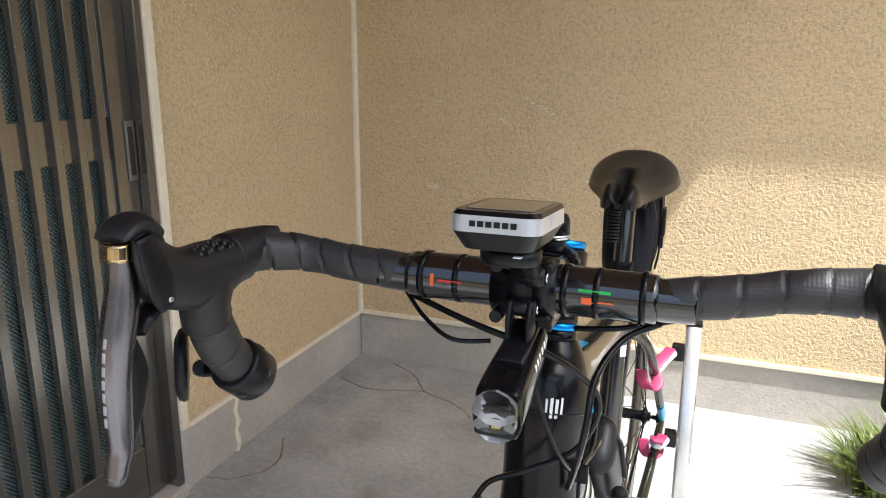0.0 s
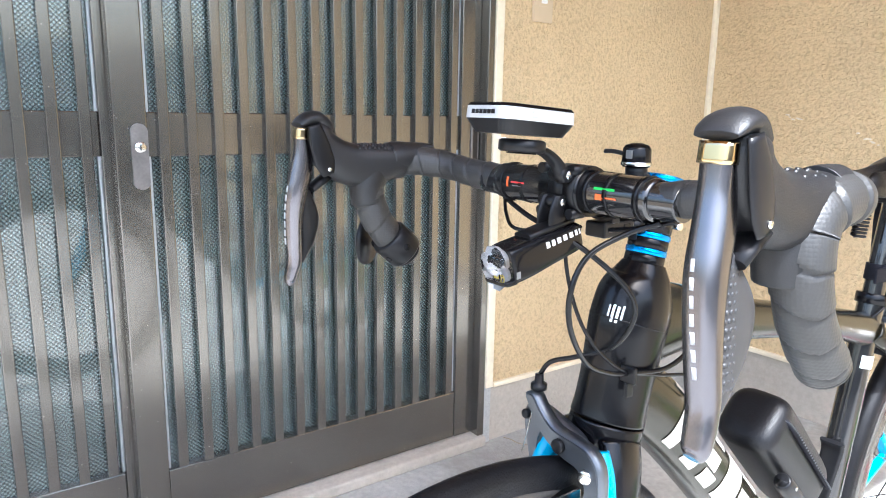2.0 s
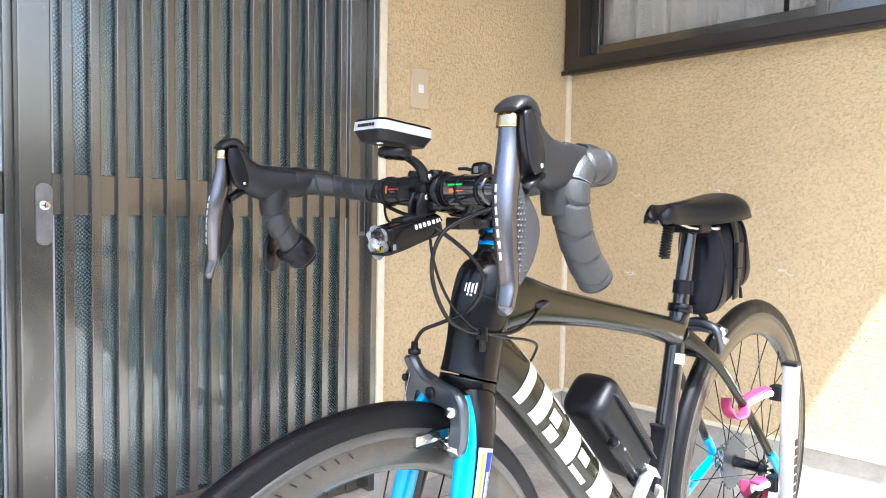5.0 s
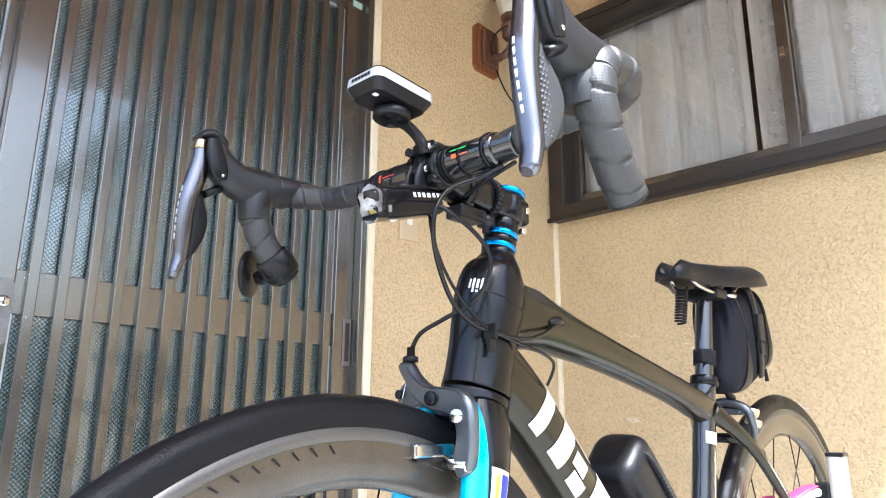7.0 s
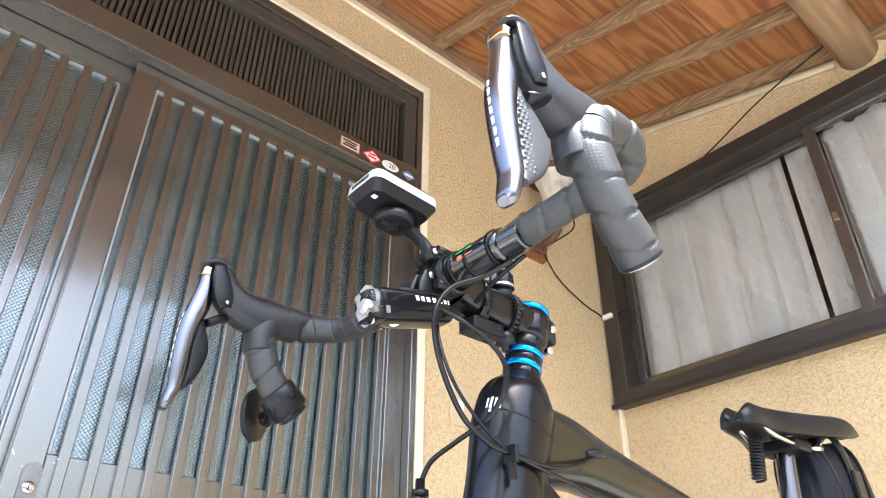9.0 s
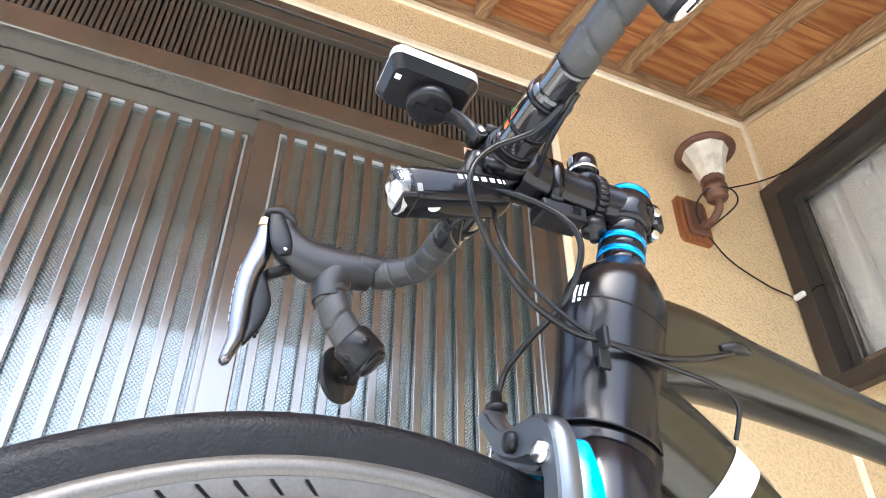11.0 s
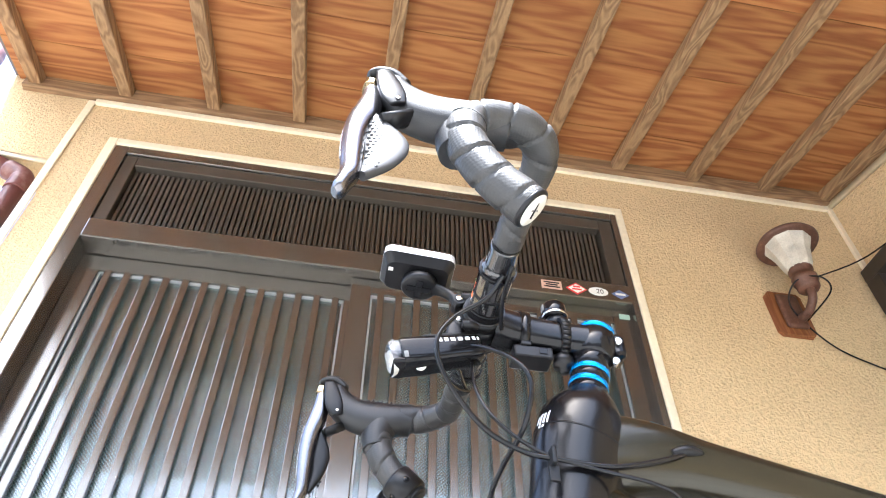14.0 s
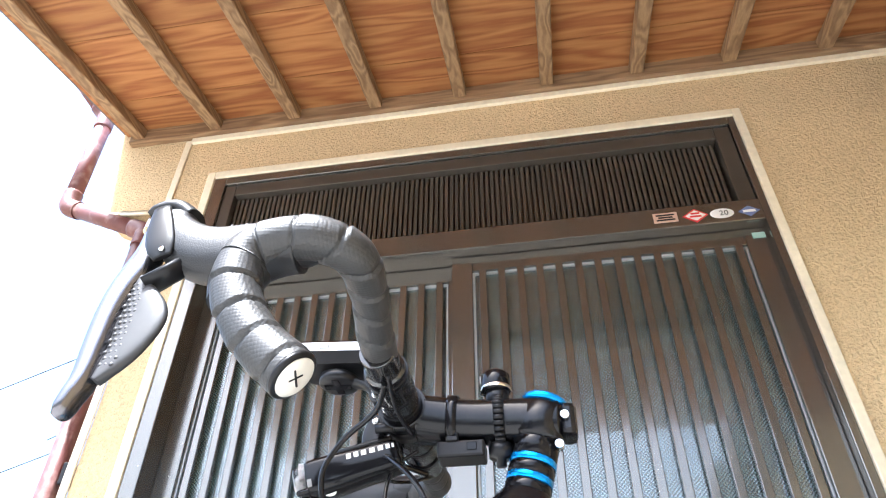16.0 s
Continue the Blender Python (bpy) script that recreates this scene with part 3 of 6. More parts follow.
# ---------- sliding door ----------
frame_door = thing("door_1", (XD, 0.35, 0.0), "brown aluminium two-leaf lattice sliding entrance door, closed", "door", kind="structure")
f = bmesh.new()
for d in ((DY0, DY0 + 0.045, 0.03, DZ), (DY1 - 0.022, DY1, 0.03, DZ)):
    bx(f, XD - 0.09, XW + 0.006, *d, bevel=0.003)
bx(f, XD - 0.09, XW + 0.006, DY0 + 0.045, DY1 - 0.022, DZ - 0.035, DZ, bevel=0.003)
part("door_frame", f, BRONZE, frame_door)
part("transom_rail", box(XD - 0.09, XW + 0.012, DY0 + 0.046, DY1 - 0.023, 1.942, 2.02, bevel=0.004), BRONZE, frame_door)
f = bmesh.new()
for d in ((DY0 + 0.046, DY0 + 0.085, 2.021, DZ - 0.036), (DY1 - 0.072, DY1 - 0.023, 2.021, DZ - 0.036)):
    bx(f, XD - 0.05, XW - 0.004, *d, bevel=0.003)
bx(f, XD - 0.05, XW - 0.004, DY0 + 0.0855, DY1 - 0.0725, DZ - 0.085, DZ - 0.036, bevel=0.003)
bx(f, XD - 0.05, XW - 0.004, DY0 + 0.0855, DY1 - 0.0725, 2.021, 2.034, bevel=0.003)
part("transom_frame", f, SLAT, frame_door)
part("transom_backing", box(XD - 0.045, XD - 0.04, DY0 + 0.08, DY1 - 0.07, 2.03, DZ - 0.08), SLAT, frame_door)
slat_me = None
y = DY0 + 0.094
while y < DY1 - 0.078:
    if slat_me is None:
        b0 = box(-0.009, 0.009, -0.0055, 0.0055, 2.036, DZ - 0.087, bevel=0.002)
        me = bpy.data.meshes.new("transom_slat")
        b0.to_mesh(me)
        b0.free()
        me.materials.append(SLAT)
        slat_me = me
    o = new("transom_slat", slat_me)
    o.parent = frame_door
    o.location = (0.0 - 0.012, y - 0.35, 0)
    y += 0.0167


def leaf(y0, y1, x, n):
    """A sliding leaf: stiles, rails, lattice bars and figured glass panes."""
    st = 0.062
    lf = part("door_leaf", box(x - 0.034, x, y0, y0 + st, 0.034, 1.94, bevel=0.003), BRONZE, frame_door, "brown aluminium lattice leaf")
    part("stile", box(x - 0.034, x, y1 - st, y1, 0.034, 1.94, bevel=0.003), BRONZE, lf)
    part("top_rail", box(x - 0.034, x - 0.002, y0 + st, y1 - st, 1.885, 1.94, bevel=0.002), BRONZE, lf)
    part("bottom_rail", box(x - 0.034, x - 0.002, y0 + st, y1 - st, 0.034, 0.170, bevel=0.003), BRONZE, lf)
    part("middle_rail", box(x - 0.030, x - 0.008, y0 + st, y1 - st, 0.848, 0.936, bevel=0.002), BRONZE, lf)
    for z0, z1 in ((0.170, 0.848), (0.936, 1.885)):
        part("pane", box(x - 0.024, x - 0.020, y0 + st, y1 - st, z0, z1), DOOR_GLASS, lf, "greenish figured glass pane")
        bead = bmesh.new()
        for a in ((y0 + st, y0 + st + 0.006), (y1 - st - 0.006, y1 - st)):
            bx(bead, x - 0.0195, x - 0.010, *a, z0, z1, bevel=0.001)
        if z0 > 0.5:
            bx(bead, x - 0.0195, x - 0.010, y0 + st + 0.006, y1 - st - 0.006, z1 - 0.006, z1, bevel=0.001)
        part("glazing_bead", bead, SILVER_EDGE, lf)
    span = (y1 - y0 - 2 * st)
    for k in range(n):
        yc = y0 + st + span * (k + 0.55) / n
        bar = box(x - 0.012, x + 0.004, yc - 0.0105, yc + 0.0105, 0.172, 1.884, bevel=0.002)
        part("lattice_bar", bar, BRONZE, lf)
    return lf


left = leaf(DY0 + 0.045, 0.345, XD - 0.040, 13)
right = leaf(0.300, DY1 - 0.022, XD, 14)
# lock plate on the meeting stile
lk = bmesh.new()
ring = []
for k in range(24):
    an = 2 * math.pi * k / 24
    ring.append((0.345 + 0.0160 * math.cos(an), (0.898 if math.sin(an) >= 0 else 0.800) + 0.0160 * math.sin(an)))
f0 = [lk.verts.new((XD + 0.006, y, z)) for y, z in ring]
f1 = [lk.verts.new((XD, y, z)) for y, z in ring]
lk.faces.new(f0), lk.faces.new(f1[::-1])
for k in range(24):
    lk.faces.new((f0[k], f1[k], f1[(k + 1) % 24], f0[(k + 1) % 24]))
bmesh.ops.recalc_face_normals(lk, faces=lk.faces)
lock = part("lock_plate", lk, LOCK_GREY, right, "worn satin lock plate")
cyl = part("lock_cylinder", disc((XD + 0.0055, 0.345, 0.868), 0.011, 0.006, (1, 0, 0)), STEEL, right)
# black chip on the cylinder's face paints the dark inside the keyhole
part("keyhole", box(XD + 0.0115, XD + 0.0123, 0.344, 0.346, 0.862, 0.874), BLACK_PLASTIC, right)
# finger pull on the closing stile
pl = bmesh.new()
bx(pl, XD, XD + 0.004, 1.171, 1.197, 0.796, 0.926, bevel=0.0015)
part("finger_pull", pl, LOCK_GREY, right, "satin recessed finger pull")
# no hollow is cut: a dark flat plate paints the recess's shade
part("pull_recess", box(XD + 0.0035, XD + 0.0046, 1.177, 1.191, 0.808, 0.914), BRONZE_DARK, right)
# stickers on the rail
def sticker(name, pts, material, label, x=XW + 0.0132):
    bm = bmesh.new()
    fr = [bm.verts.new((x, yy, zz)) for yy, zz in pts]
    bk = [bm.verts.new((x - 0.001, yy, zz)) for yy, zz in pts]
    bm.faces.new(fr), bm.faces.new(bk[::-1])
    for i in range(len(pts)):
        j = (i + 1) % len(pts)
        bm.faces.new((fr[i], bk[i], bk[j], fr[j]))
    ob = tagged(solid(name, bm, material), label, "sticker", "stickers on the door rail")
    return ob


def quad(y, z, a, b):
    return [(y - a, z - b), (y + a, z - b), (y + a, z + b), (y - a, z + b)]


s1 = sticker("sticker", quad(0.931, 1.981, 0.034, 0.018), mat("pink_paper", (0.62, 0.42, 0.33), 0.7), "faded pink square paper sticker on the door rail")
for dz, wd in ((0.009, 0.026), (0.0, 0.02), (-0.009, 0.026)):
    part("print_bar", box(XW + 0.0135, XW + 0.0140, 0.931 - wd, 0.931 + wd, 1.981 + dz - 0.0028, 1.981 + dz + 0.0028), BLACK_PLASTIC, s1)
s2 = sticker("sticker", [(1.014 - 0.036, 1.977), (1.014, 1.977 - 0.026), (1.014 + 0.036, 1.977), (1.014, 1.977 + 0.026)], RED, "red and white diamond sticker on the door rail")
dia = bmesh.new()
for a, b in ((0.029, 0.020),):
    vs = [dia.verts.new((XW + 0.0140, 1.014 + u * a, 1.977 + v * b)) for u, v in ((-1, 0), (0, -1), (1, 0), (0, 1))]
    dia.faces.new(vs)
part("white_field", dia, WHITE, s2)
for dz, wd in ((0.007, 0.012), (-0.004, 0.016)):
    part("print_bar", box(XW + 0.0141, XW + 0.0145, 1.014 - wd, 1.014 + wd, 1.977 + dz - 0.003, 1.978 + dz + 0.003), RED, s2)
s3 = sticker("sticker", [(1.087 + 0.033 * math.cos(k * math.pi / 12), 1.976 + 0.018 * math.sin(k * math.pi / 12)) for k in range(24)], WHITE, "white oval sticker with the number 20")
txt = bpy.data.curves.new("number_text", "FONT")
txt.body, txt.size, txt.align_x, txt.align_y, txt.extrude = "20", 0.026, "CENTER", "CENTER", 0.0002
tob = new("number_text", txt)
tob.matrix_world = Matrix.Translation((XW + 0.0136, 1.092, 1.976)) @ Matrix(((0, 0, 1, 0), (1, 0, 0, 0), (0, 1, 0, 0), (0, 0, 0, 1)))
txt.materials.append(BLACK_PLASTIC)
dg = bpy.context.evaluated_depsgraph_get()
tme = bpy.data.meshes.new_from_object(tob.evaluated_get(dg))
tmx = tob.matrix_world.copy()
bpy.data.objects.remove(tob)
tme.transform(tmx)
tob = new("number_text", tme)
tob.parent = s3
s4 = sticker("sticker", [(1.161 - 0.030, 1.975), (1.161, 1.975 - 0.02), (1.161 + 0.03, 1.975), (1.161, 1.975 + 0.02)], mat("blue_print", (0.12, 0.16, 0.32), 0.5), "white and blue diamond sticker on the door rail")
part("print_bar", box(XW + 0.0135, XW + 0.0141, 1.144, 1.178, 1.970, 1.979), WHITE, s4)
pad = tagged(solid("door_sensor_pad", box(XD + 0.0005, XD + 0.004, 1.158, 1.193, 1.901, 1.921, bevel=0.0012), TEAL_PAD), "pale green rounded plastic pad on the door stile", "pad")

# doorbell plate
bell_plate = thing("doorbell_plate", (XW, 1.385, 1.188), "beige doorbell plate with a small white button on the stucco", "doorbell")
part("plate", box(XW, XW + 0.008, 1.350, 1.421, 1.188, 1.311, bevel=0.002), SWITCH, bell_plate)
part("button", box(XW + 0.008, XW + 0.012, 1.376, 1.397, 1.236, 1.262, bevel=0.0015), WHITE, bell_plate, "white push button")
part("button_surround", box(XW + 0.0075, XW + 0.0092, 1.370, 1.403, 1.228, 1.270, bevel=0.0008), SWITCH, bell_plate)

# ---------- window ----------
win = thing("window_1", (0, YW, WZ0), "dark brown aluminium sliding window with clear panes", "window", kind="structure")
fr = bmesh.new()
bx(fr, WX0 - 0.035, WX1, YW - 0.045, YW + 0.10, WZ0 - 0.012, WZ0 + 0.045, bevel=0.003)
bx(fr, WX0 - 0.035, WX1, YW - 0.045, YW + 0.10, WZ1 - 0.055, WZ1 + 0.005, bevel=0.003)
bx(fr, WX0 - 0.035, WX0 + 0.03, YW - 0.045, YW + 0.10, WZ0 + 0.045, WZ1 - 0.055, bevel=0.003)
bx(fr, WX1 - 0.05, WX1, YW - 0.045, YW + 0.10, WZ0 + 0.045, WZ1 - 0.055, bevel=0.003)
part("window_frame", fr, WINDOW_BRONZE, win)
part("window_sill", box(WX0 - 0.04, WX1 + 0.01, YW - 0.060, YW - 0.0455, WZ0 - 0.018, WZ0 - 0.002, bevel=0.003), BRONZE_DARK, win)


def sash(x0, x1, y, name):
    z0, z1, b = WZ0 + 0.046, WZ1 - 0.056, 0.036
    s = bmesh.new()
    bx(s, x0, x0 + b, y, y + 0.03, z0, z1, bevel=0.002)
    bx(s, x1 - b, x1, y, y + 0.03, z0, z1, bevel=0.002)
    bx(s, x0 + b, x1 - b, y, y + 0.03, z0, z0 + 0.05, bevel=0.002)
    bx(s, x0 + b, x1 - b, y, y + 0.03, z1 - 0.03, z1, bevel=0.002)
    so = part("sash", s, BRONZE, win)
    p = part("pane", box(x0 + b, x1 - b, y + 0.012, y + 0.016, z0 + 0.05, z1 - 0.03), WINDOW_GLASS, so)
    p.visible_shadow = False


sash(WX0 + 0.031, -0.205, YW + 0.030, "a")
sash(-0.245, WX1 - 0.051, YW - 0.004, "b")
part("window_catch", box(-0.238, -0.222, YW - 0.012, YW - 0.004, 1.80, 1.83, bevel=0.002), STEEL, win)


def curtain(x0, x1, y, name, label, lace):
    z0, z1 = WZ0 - 0.1, WZ1 - 0.03
    bm = bmesh.new()
    nx, nz = 220, 14
    grid = []
    for i in range(nx + 1):
        u = i / nx
        x = x0 + (x1 - x0) * u
        col = []
        for k in range(nz + 1):
            v = k / nz
            z = z0 + (z1 - z0) * v
            ph = 46 * u * (x1 - x0) / 0.9 + 1.3 * math.sin(7 * u)
            d = 0.020 * math.sin(ph) * (0.6 + 0.4 * (1 - v)) + 0.008 * math.sin(2.3 * ph + 1 + v)
            col.append(bm.verts.new((x + 0.006 * math.cos(ph), y + d, z)))
        grid.append(col)
    for i in range(nx):
        for k in range(nz):
            f = bm.faces.new((grid[i][k], grid[i + 1][k], grid[i + 1][k + 1], grid[i][k + 1]))
            f.smooth = True
    ob = tagged(solid(name, bm, LACE_NET if lace else LACE), label, "curtain")
    if lace:
        random.seed(11)
        fl = bmesh.new()
        stripes = int((x1 - x0) / 0.125)
        for i in range(120 * stripes):
            u = (i % stripes + 0.5 + random.gauss(0, 0.13)) / stripes
            z = z0 + 0.12 + (z1 - z0 - 0.14) * random.random()
            x = x0 + (x1 - x0) * u
            ph = 46 * u * (x1 - x0) / 0.9 + 1.3 * math.sin(7 * u)
            v = (z - z0) / (z1 - z0)
            yy = y + 0.020 * math.sin(ph) * (0.6 + 0.4 * (1 - v)) + 0.008 * math.sin(2.3 * ph + 1 + v) - 0.004
            for p in range(5):
                a = 2 * math.pi * p / 5 + i
                cx, cz = x + 0.008 * math.cos(a), z + 0.008 * math.sin(a)
                mid = fl.verts.new((cx, yy - 0.0022, cz))
                rim_ = [fl.verts.new((cx + 0.0065 * math.cos(k * math.pi / 3), yy, cz + 0.0065 * math.sin(k * math.pi / 3))) for k in range(6)]
                for k in range(6):
                    fl.faces.new((mid, rim_[k], rim_[(k + 1) % 6]))
        part("lace_flower", fl, WHITE, ob, "white woven flower pattern")
    return ob


curtain(WX0 + 0.03, -0.368, YW + 0.105, "net_curtain", "pale net curtain with columns of woven flowers behind the window", True)
curtain(-0.358, WX1 - 0.02, YW + 0.085, "lace_curtain", "white lace curtain with flower pattern behind the window", True)

# ---------- wall lamp ----------
lamp = thing("wall_lamp", (XW, 1.755, 1.89), "brown wall lantern with a frosted glass shade, on a wooden plaque", "lamp")
pq = bmesh.new()
hexa = [(1.692, 1.905), (1.705, 1.890), (1.810, 1.890), (1.822, 1.905), (1.822, 2.06), (1.810, 2.075), (1.705, 2.075), (1.692, 2.06)]
a_ = [pq.verts.new((XW, y, z)) for y, z in hexa]
b_ = [pq.verts.new((XW + 0.018, y, z)) for y, z in hexa]
pq.faces.new(a_[::-1]), pq.faces.new(b_)
for i in range(8):
    j = (i + 1) % 8
    pq.faces.new((a_[i], a_[j], b_[j], b_[i]))
part("plaque", pq, LAMP_WOOD, lamp, "varnished wooden plaque")
part("back_plate", box(XW + 0.018, XW + 0.036, 1.718, 1.796, 1.912, 2.055, bevel=0.010), LAMP_BROWN, lamp)
arm = bent([(XW + 0.036, 1.775, 1.95, 0.016, 0.016), (XW + 0.075, 1.775, 1.945, 0.014, 0.014), (XW + 0.115, 1.775, 1.97, 0.014, 0.014), (XW + 0.12, 1.775, 2.01, 0.016, 0.016)], 5, 14)
part("arm", arm, LAMP_BROWN, lamp)
LC = (XW + 0.12, 1.775, 0.0)
part("socket", turned([(0, 2.0), (0.030, 2.0), (0.036, 2.008), (0.036, 2.03), (0.041, 2.034), (0.041, 2.052), (0.036, 2.056), (0.036, 2.075), (0.040, 2.08), (0.040, 2.088), (0, 2.09)], LC, n=28), LAMP_BROWN, lamp)
sh = turned([(0.040, 2.085), (0.046, 2.10), (0.060, 2.16), (0.078, 2.205), (0.081, 2.21), (0.076, 2.205), (0.057, 2.16), (0.042, 2.10)], LC, n=10)
for f_ in sh.faces:
    f_.smooth = False
part("shade", sh, FROSTED, lamp, "dusty frosted glass shade")
part("cap", turned([(0.074, 2.207), (0.098, 2.204), (0.104, 2.212), (0.098, 2.222), (0.05, 2.245), (0, 2.255)], LC, n=32), LAMP_BROWN, lamp)

# wires
def wire(name, pts, r, material, label, category="cable", kind=""):
    c_ = curve(pts, 8)
    return tagged(solid(name, tube(c_, r, 8, side=(0.3, 0.2, 1)), material), label, category, kind=kind)


wire("cable", [(XW + 0.02, 1.80, 1.95), (XW + 0.14, 1.83, 1.985), (XW + 0.165, 1.79, 2.02), (XW + 0.12, 1.735, 2.03), (XW + 0.05, 1.74, 1.98), (XW + 0.012, 1.86, 1.87), (XW + 0.010, 2.0, 1.80),
               (XW + 0.012, 2.10, 1.775), (XW + 0.02, YW - 0.03, 1.765), (WX0 + 0.06, YW - 0.05, 1.765), (WX0 + 0.12, YW - 0.05, 1.74)], 0.0028, CABLE, "thin black cable looping from the wall lamp to the window")
plug = thing("cable_plug", (WX0 - 0.01, YW - 0.06, 1.755), "white plug on the cable at the window frame", "plug")
part("body", box(WX0 - 0.03, WX0 + 0.012, YW - 0.062, YW - 0.0465, 1.757, 1.775, bevel=0.003), WHITE, plug)
wire("cable", [(XW + 0.12, 1.815, 2.06), (XW + 0.22, 2.0, 2.12), (XW + 0.45, YW - 0.03, 2.23), (XW + 0.80, YW - 0.04, 2.36), (-0.05, YW - 0.05, 2.43)], 0.0028, CABLE, "thin black cable rising from the wall lamp to the ceiling")

# ---------- downpipe and sky wires ----------
pipe = thing("downpipe", (XW - 0.05, -0.80, 0.0), "oxide red downpipe with elbows at the wall's end", "downpipe")
R = 0.030
PX = XW - 0.02
part("pipe", tube([(PX, -0.765, 0.0), (PX, -0.765, 2.17)], R, 20), PIPE, pipe)
part("pipe", tube([(PX, -0.775, 2.195), (PX, -1.11, 2.355)], R, 20), PIPE, pipe)
part("pipe", tube([(PX, -1.125, 2.38), (PX, -1.145, 2.86)], R, 20), PIPE, pipe)
part("elbow", bent([(PX, -0.765, 2.12, 0.034, 0.034), (PX, -0.765, 2.17, 0.034, 0.034), (PX, -0.772, 2.192, 0.034, 0.034), (PX, -0.82, 2.217, 0.034, 0.034)], 5, 20), PIPE, pipe)
part("elbow", bent([(PX, -1.07, 2.336, 0.034, 0.034), (PX, -1.112, 2.356, 0.034, 0.034), (PX, -1.126, 2.38, 0.034, 0.034), (PX, -1.128, 2.43, 0.034, 0.034)], 5, 20), PIPE, pipe)
part("elbow", bent([(PX, -1.143, 2.80, 0.034, 0.034), (PX, -1.146, 2.86, 0.034, 0.034), (PX, -1.16, 2.89, 0.034, 0.034), (PX + 0.02, -1.19, 2.93, 0.034, 0.034)], 5, 20), PIPE, pipe)
part("pipe", tube([(PX + 0.01, -1.18, 2.92), (PX + 0.05, -1.40, 3.20)], R, 20), PIPE, pipe)
part("bracket", box(PX - 0.04, PX + 0.02, -0.735, -0.71, 1.30, 1.36, bevel=0.004), BLACK_PLASTIC, pipe)
for k, (z, dz) in enumerate(((8.0, 0.4), (7.2, 0.2), (6.0, 0.1), (9.2, 0.5))):
    wire("overhead_wire", [(-14, -12 - k, z), (-9, -3, z - 0.5), (-5 - k * 0.4, 9, z + dz)], 0.012, CABLE, "black overhead wire against the white sky", "wire", "structure")

# ---------- bush ----------
random.seed(21)
bush = thing("garden_bush", (0.55, 1.88, -0.03), "clump of grassy and round green leaves in the sun", "plant")
gb = bmesh.new()
for i in range(1100):
    a = random.uniform(0, 2 * math.pi)
    rr = 0.20 * math.sqrt(random.random())
    bp_ = Vector((0.64 + rr * math.cos(a), 1.90 + rr * math.sin(a) * 0.9, -0.03))
    out = Vector((math.cos(a), math.sin(a), 0)) * random.uniform(0.03, 0.12) + Vector((random.uniform(-.05, .05), random.uniform(-.05, .05), 0))
    hgt = random.uniform(0.10, 0.26)
    wd = random.uniform(0.004, 0.008)
    sd = Vector((-math.sin(a), math.cos(a), 0))
    prev = None
    for k in range(5):
        t = k / 4
        c0 = bp_ + out * t * t + Vector((0, 0, hgt * (t - 0.35 * t * t)))
        ww = wd * (1 - t * 0.95)
        cur = (gb.verts.new(c0 + sd * ww), gb.verts.new(c0 - sd * ww))
        if prev:
            gb.faces.new((prev[0], prev[1], cur[1], cur[0]))
        prev = cur
part("grass_leaves", gb, LEAF, bush)
rb = bmesh.new()
for i in range(330):
    a = random.uniform(0, 2 * math.pi)
    rr = 0.19 * math.sqrt(random.random())
    c0 = Vector((0.70 + rr * math.cos(a), 1.80 + rr * math.sin(a), random.uniform(0.03, 0.17)))
    nrm = Vector((random.uniform(-.6, .6), random.uniform(-.8, .2), 1)).normalized()
    u = nrm.orthogonal().normalized()
    w_ = nrm.cross(u)
    s_ = random.uniform(0.012, 0.022)
    vs = [rb.verts.new(c0 + (u * math.cos(q) * s_ + w_ * math.sin(q) * s_ * 0.8) + nrm * 0.004 * math.cos(2 * q)) for q in [k * math.pi / 4 for k in range(8)]]
    rb.faces.new(vs)
part("round_leaves", rb, LEAF_B, bush)


# ---------- the bicycle (X across from its middle plane, y and z as in the world) ----------
X0 = -0.076
bike = thing("road_bicycle", (X0, 0.335, 0.0), "matte black and olive carbon road bicycle with blue fork blades", "bicycle")


def bp(name, bm, material, parent=None, label=""):
    bmesh.ops.translate(bm, vec=(X0, 0, 0), verts=bm.verts)
    return part(name, bm, material, parent or bike, label)


def shell(rows, s0, s1, a0, a1, lift, ns=10, na=8, side=(1, 0, 0), power=2.0):
    """A thin raised patch on a round tube: rows as for bent(); s along it (0 to 1), a round it in degrees from the side axis."""
    c_ = curve(rows, 12)
    bm = bmesh.new()
    grid = []
    for i in range(ns + 1):
        s = (s0 + (s1 - s0) * i / ns) * (len(c_) - 1)
        k = min(int(s), len(c_) - 2)
        f = s - k
        p = Vector(c_[k][:3]).lerp(Vector(c_[k + 1][:3]), f)
        t = (Vector(c_[k + 1][:3]) - Vector(c_[k][:3])).normalized()
        ra = c_[k][3] * (1 - f) + c_[k + 1][3] * f + lift
        rb = c_[k][4] * (1 - f) + c_[k + 1][4] * f + lift
        u = (Vector(side) - t * Vector(side).dot(t)).normalized()
        w_ = t.cross(u)
        row = []
        for j in range(na + 1):
            cc, ss = math.cos(radians(a0 + (a1 - a0) * j / na)), math.sin(radians(a0 + (a1 - a0) * j / na))
            row.append(bm.verts.new(p + u * ra * math.copysign(abs(cc) ** (2 / power), cc) + w_ * rb * math.copysign(abs(ss) ** (2 / power), ss)))
        grid.append(row)
    for i in range(ns):
        for j in range(na):
            q = bm.faces.new((grid[i][j], grid[i + 1][j], grid[i + 1][j + 1], grid[i][j + 1]))
            q.smooth = True
    return bm


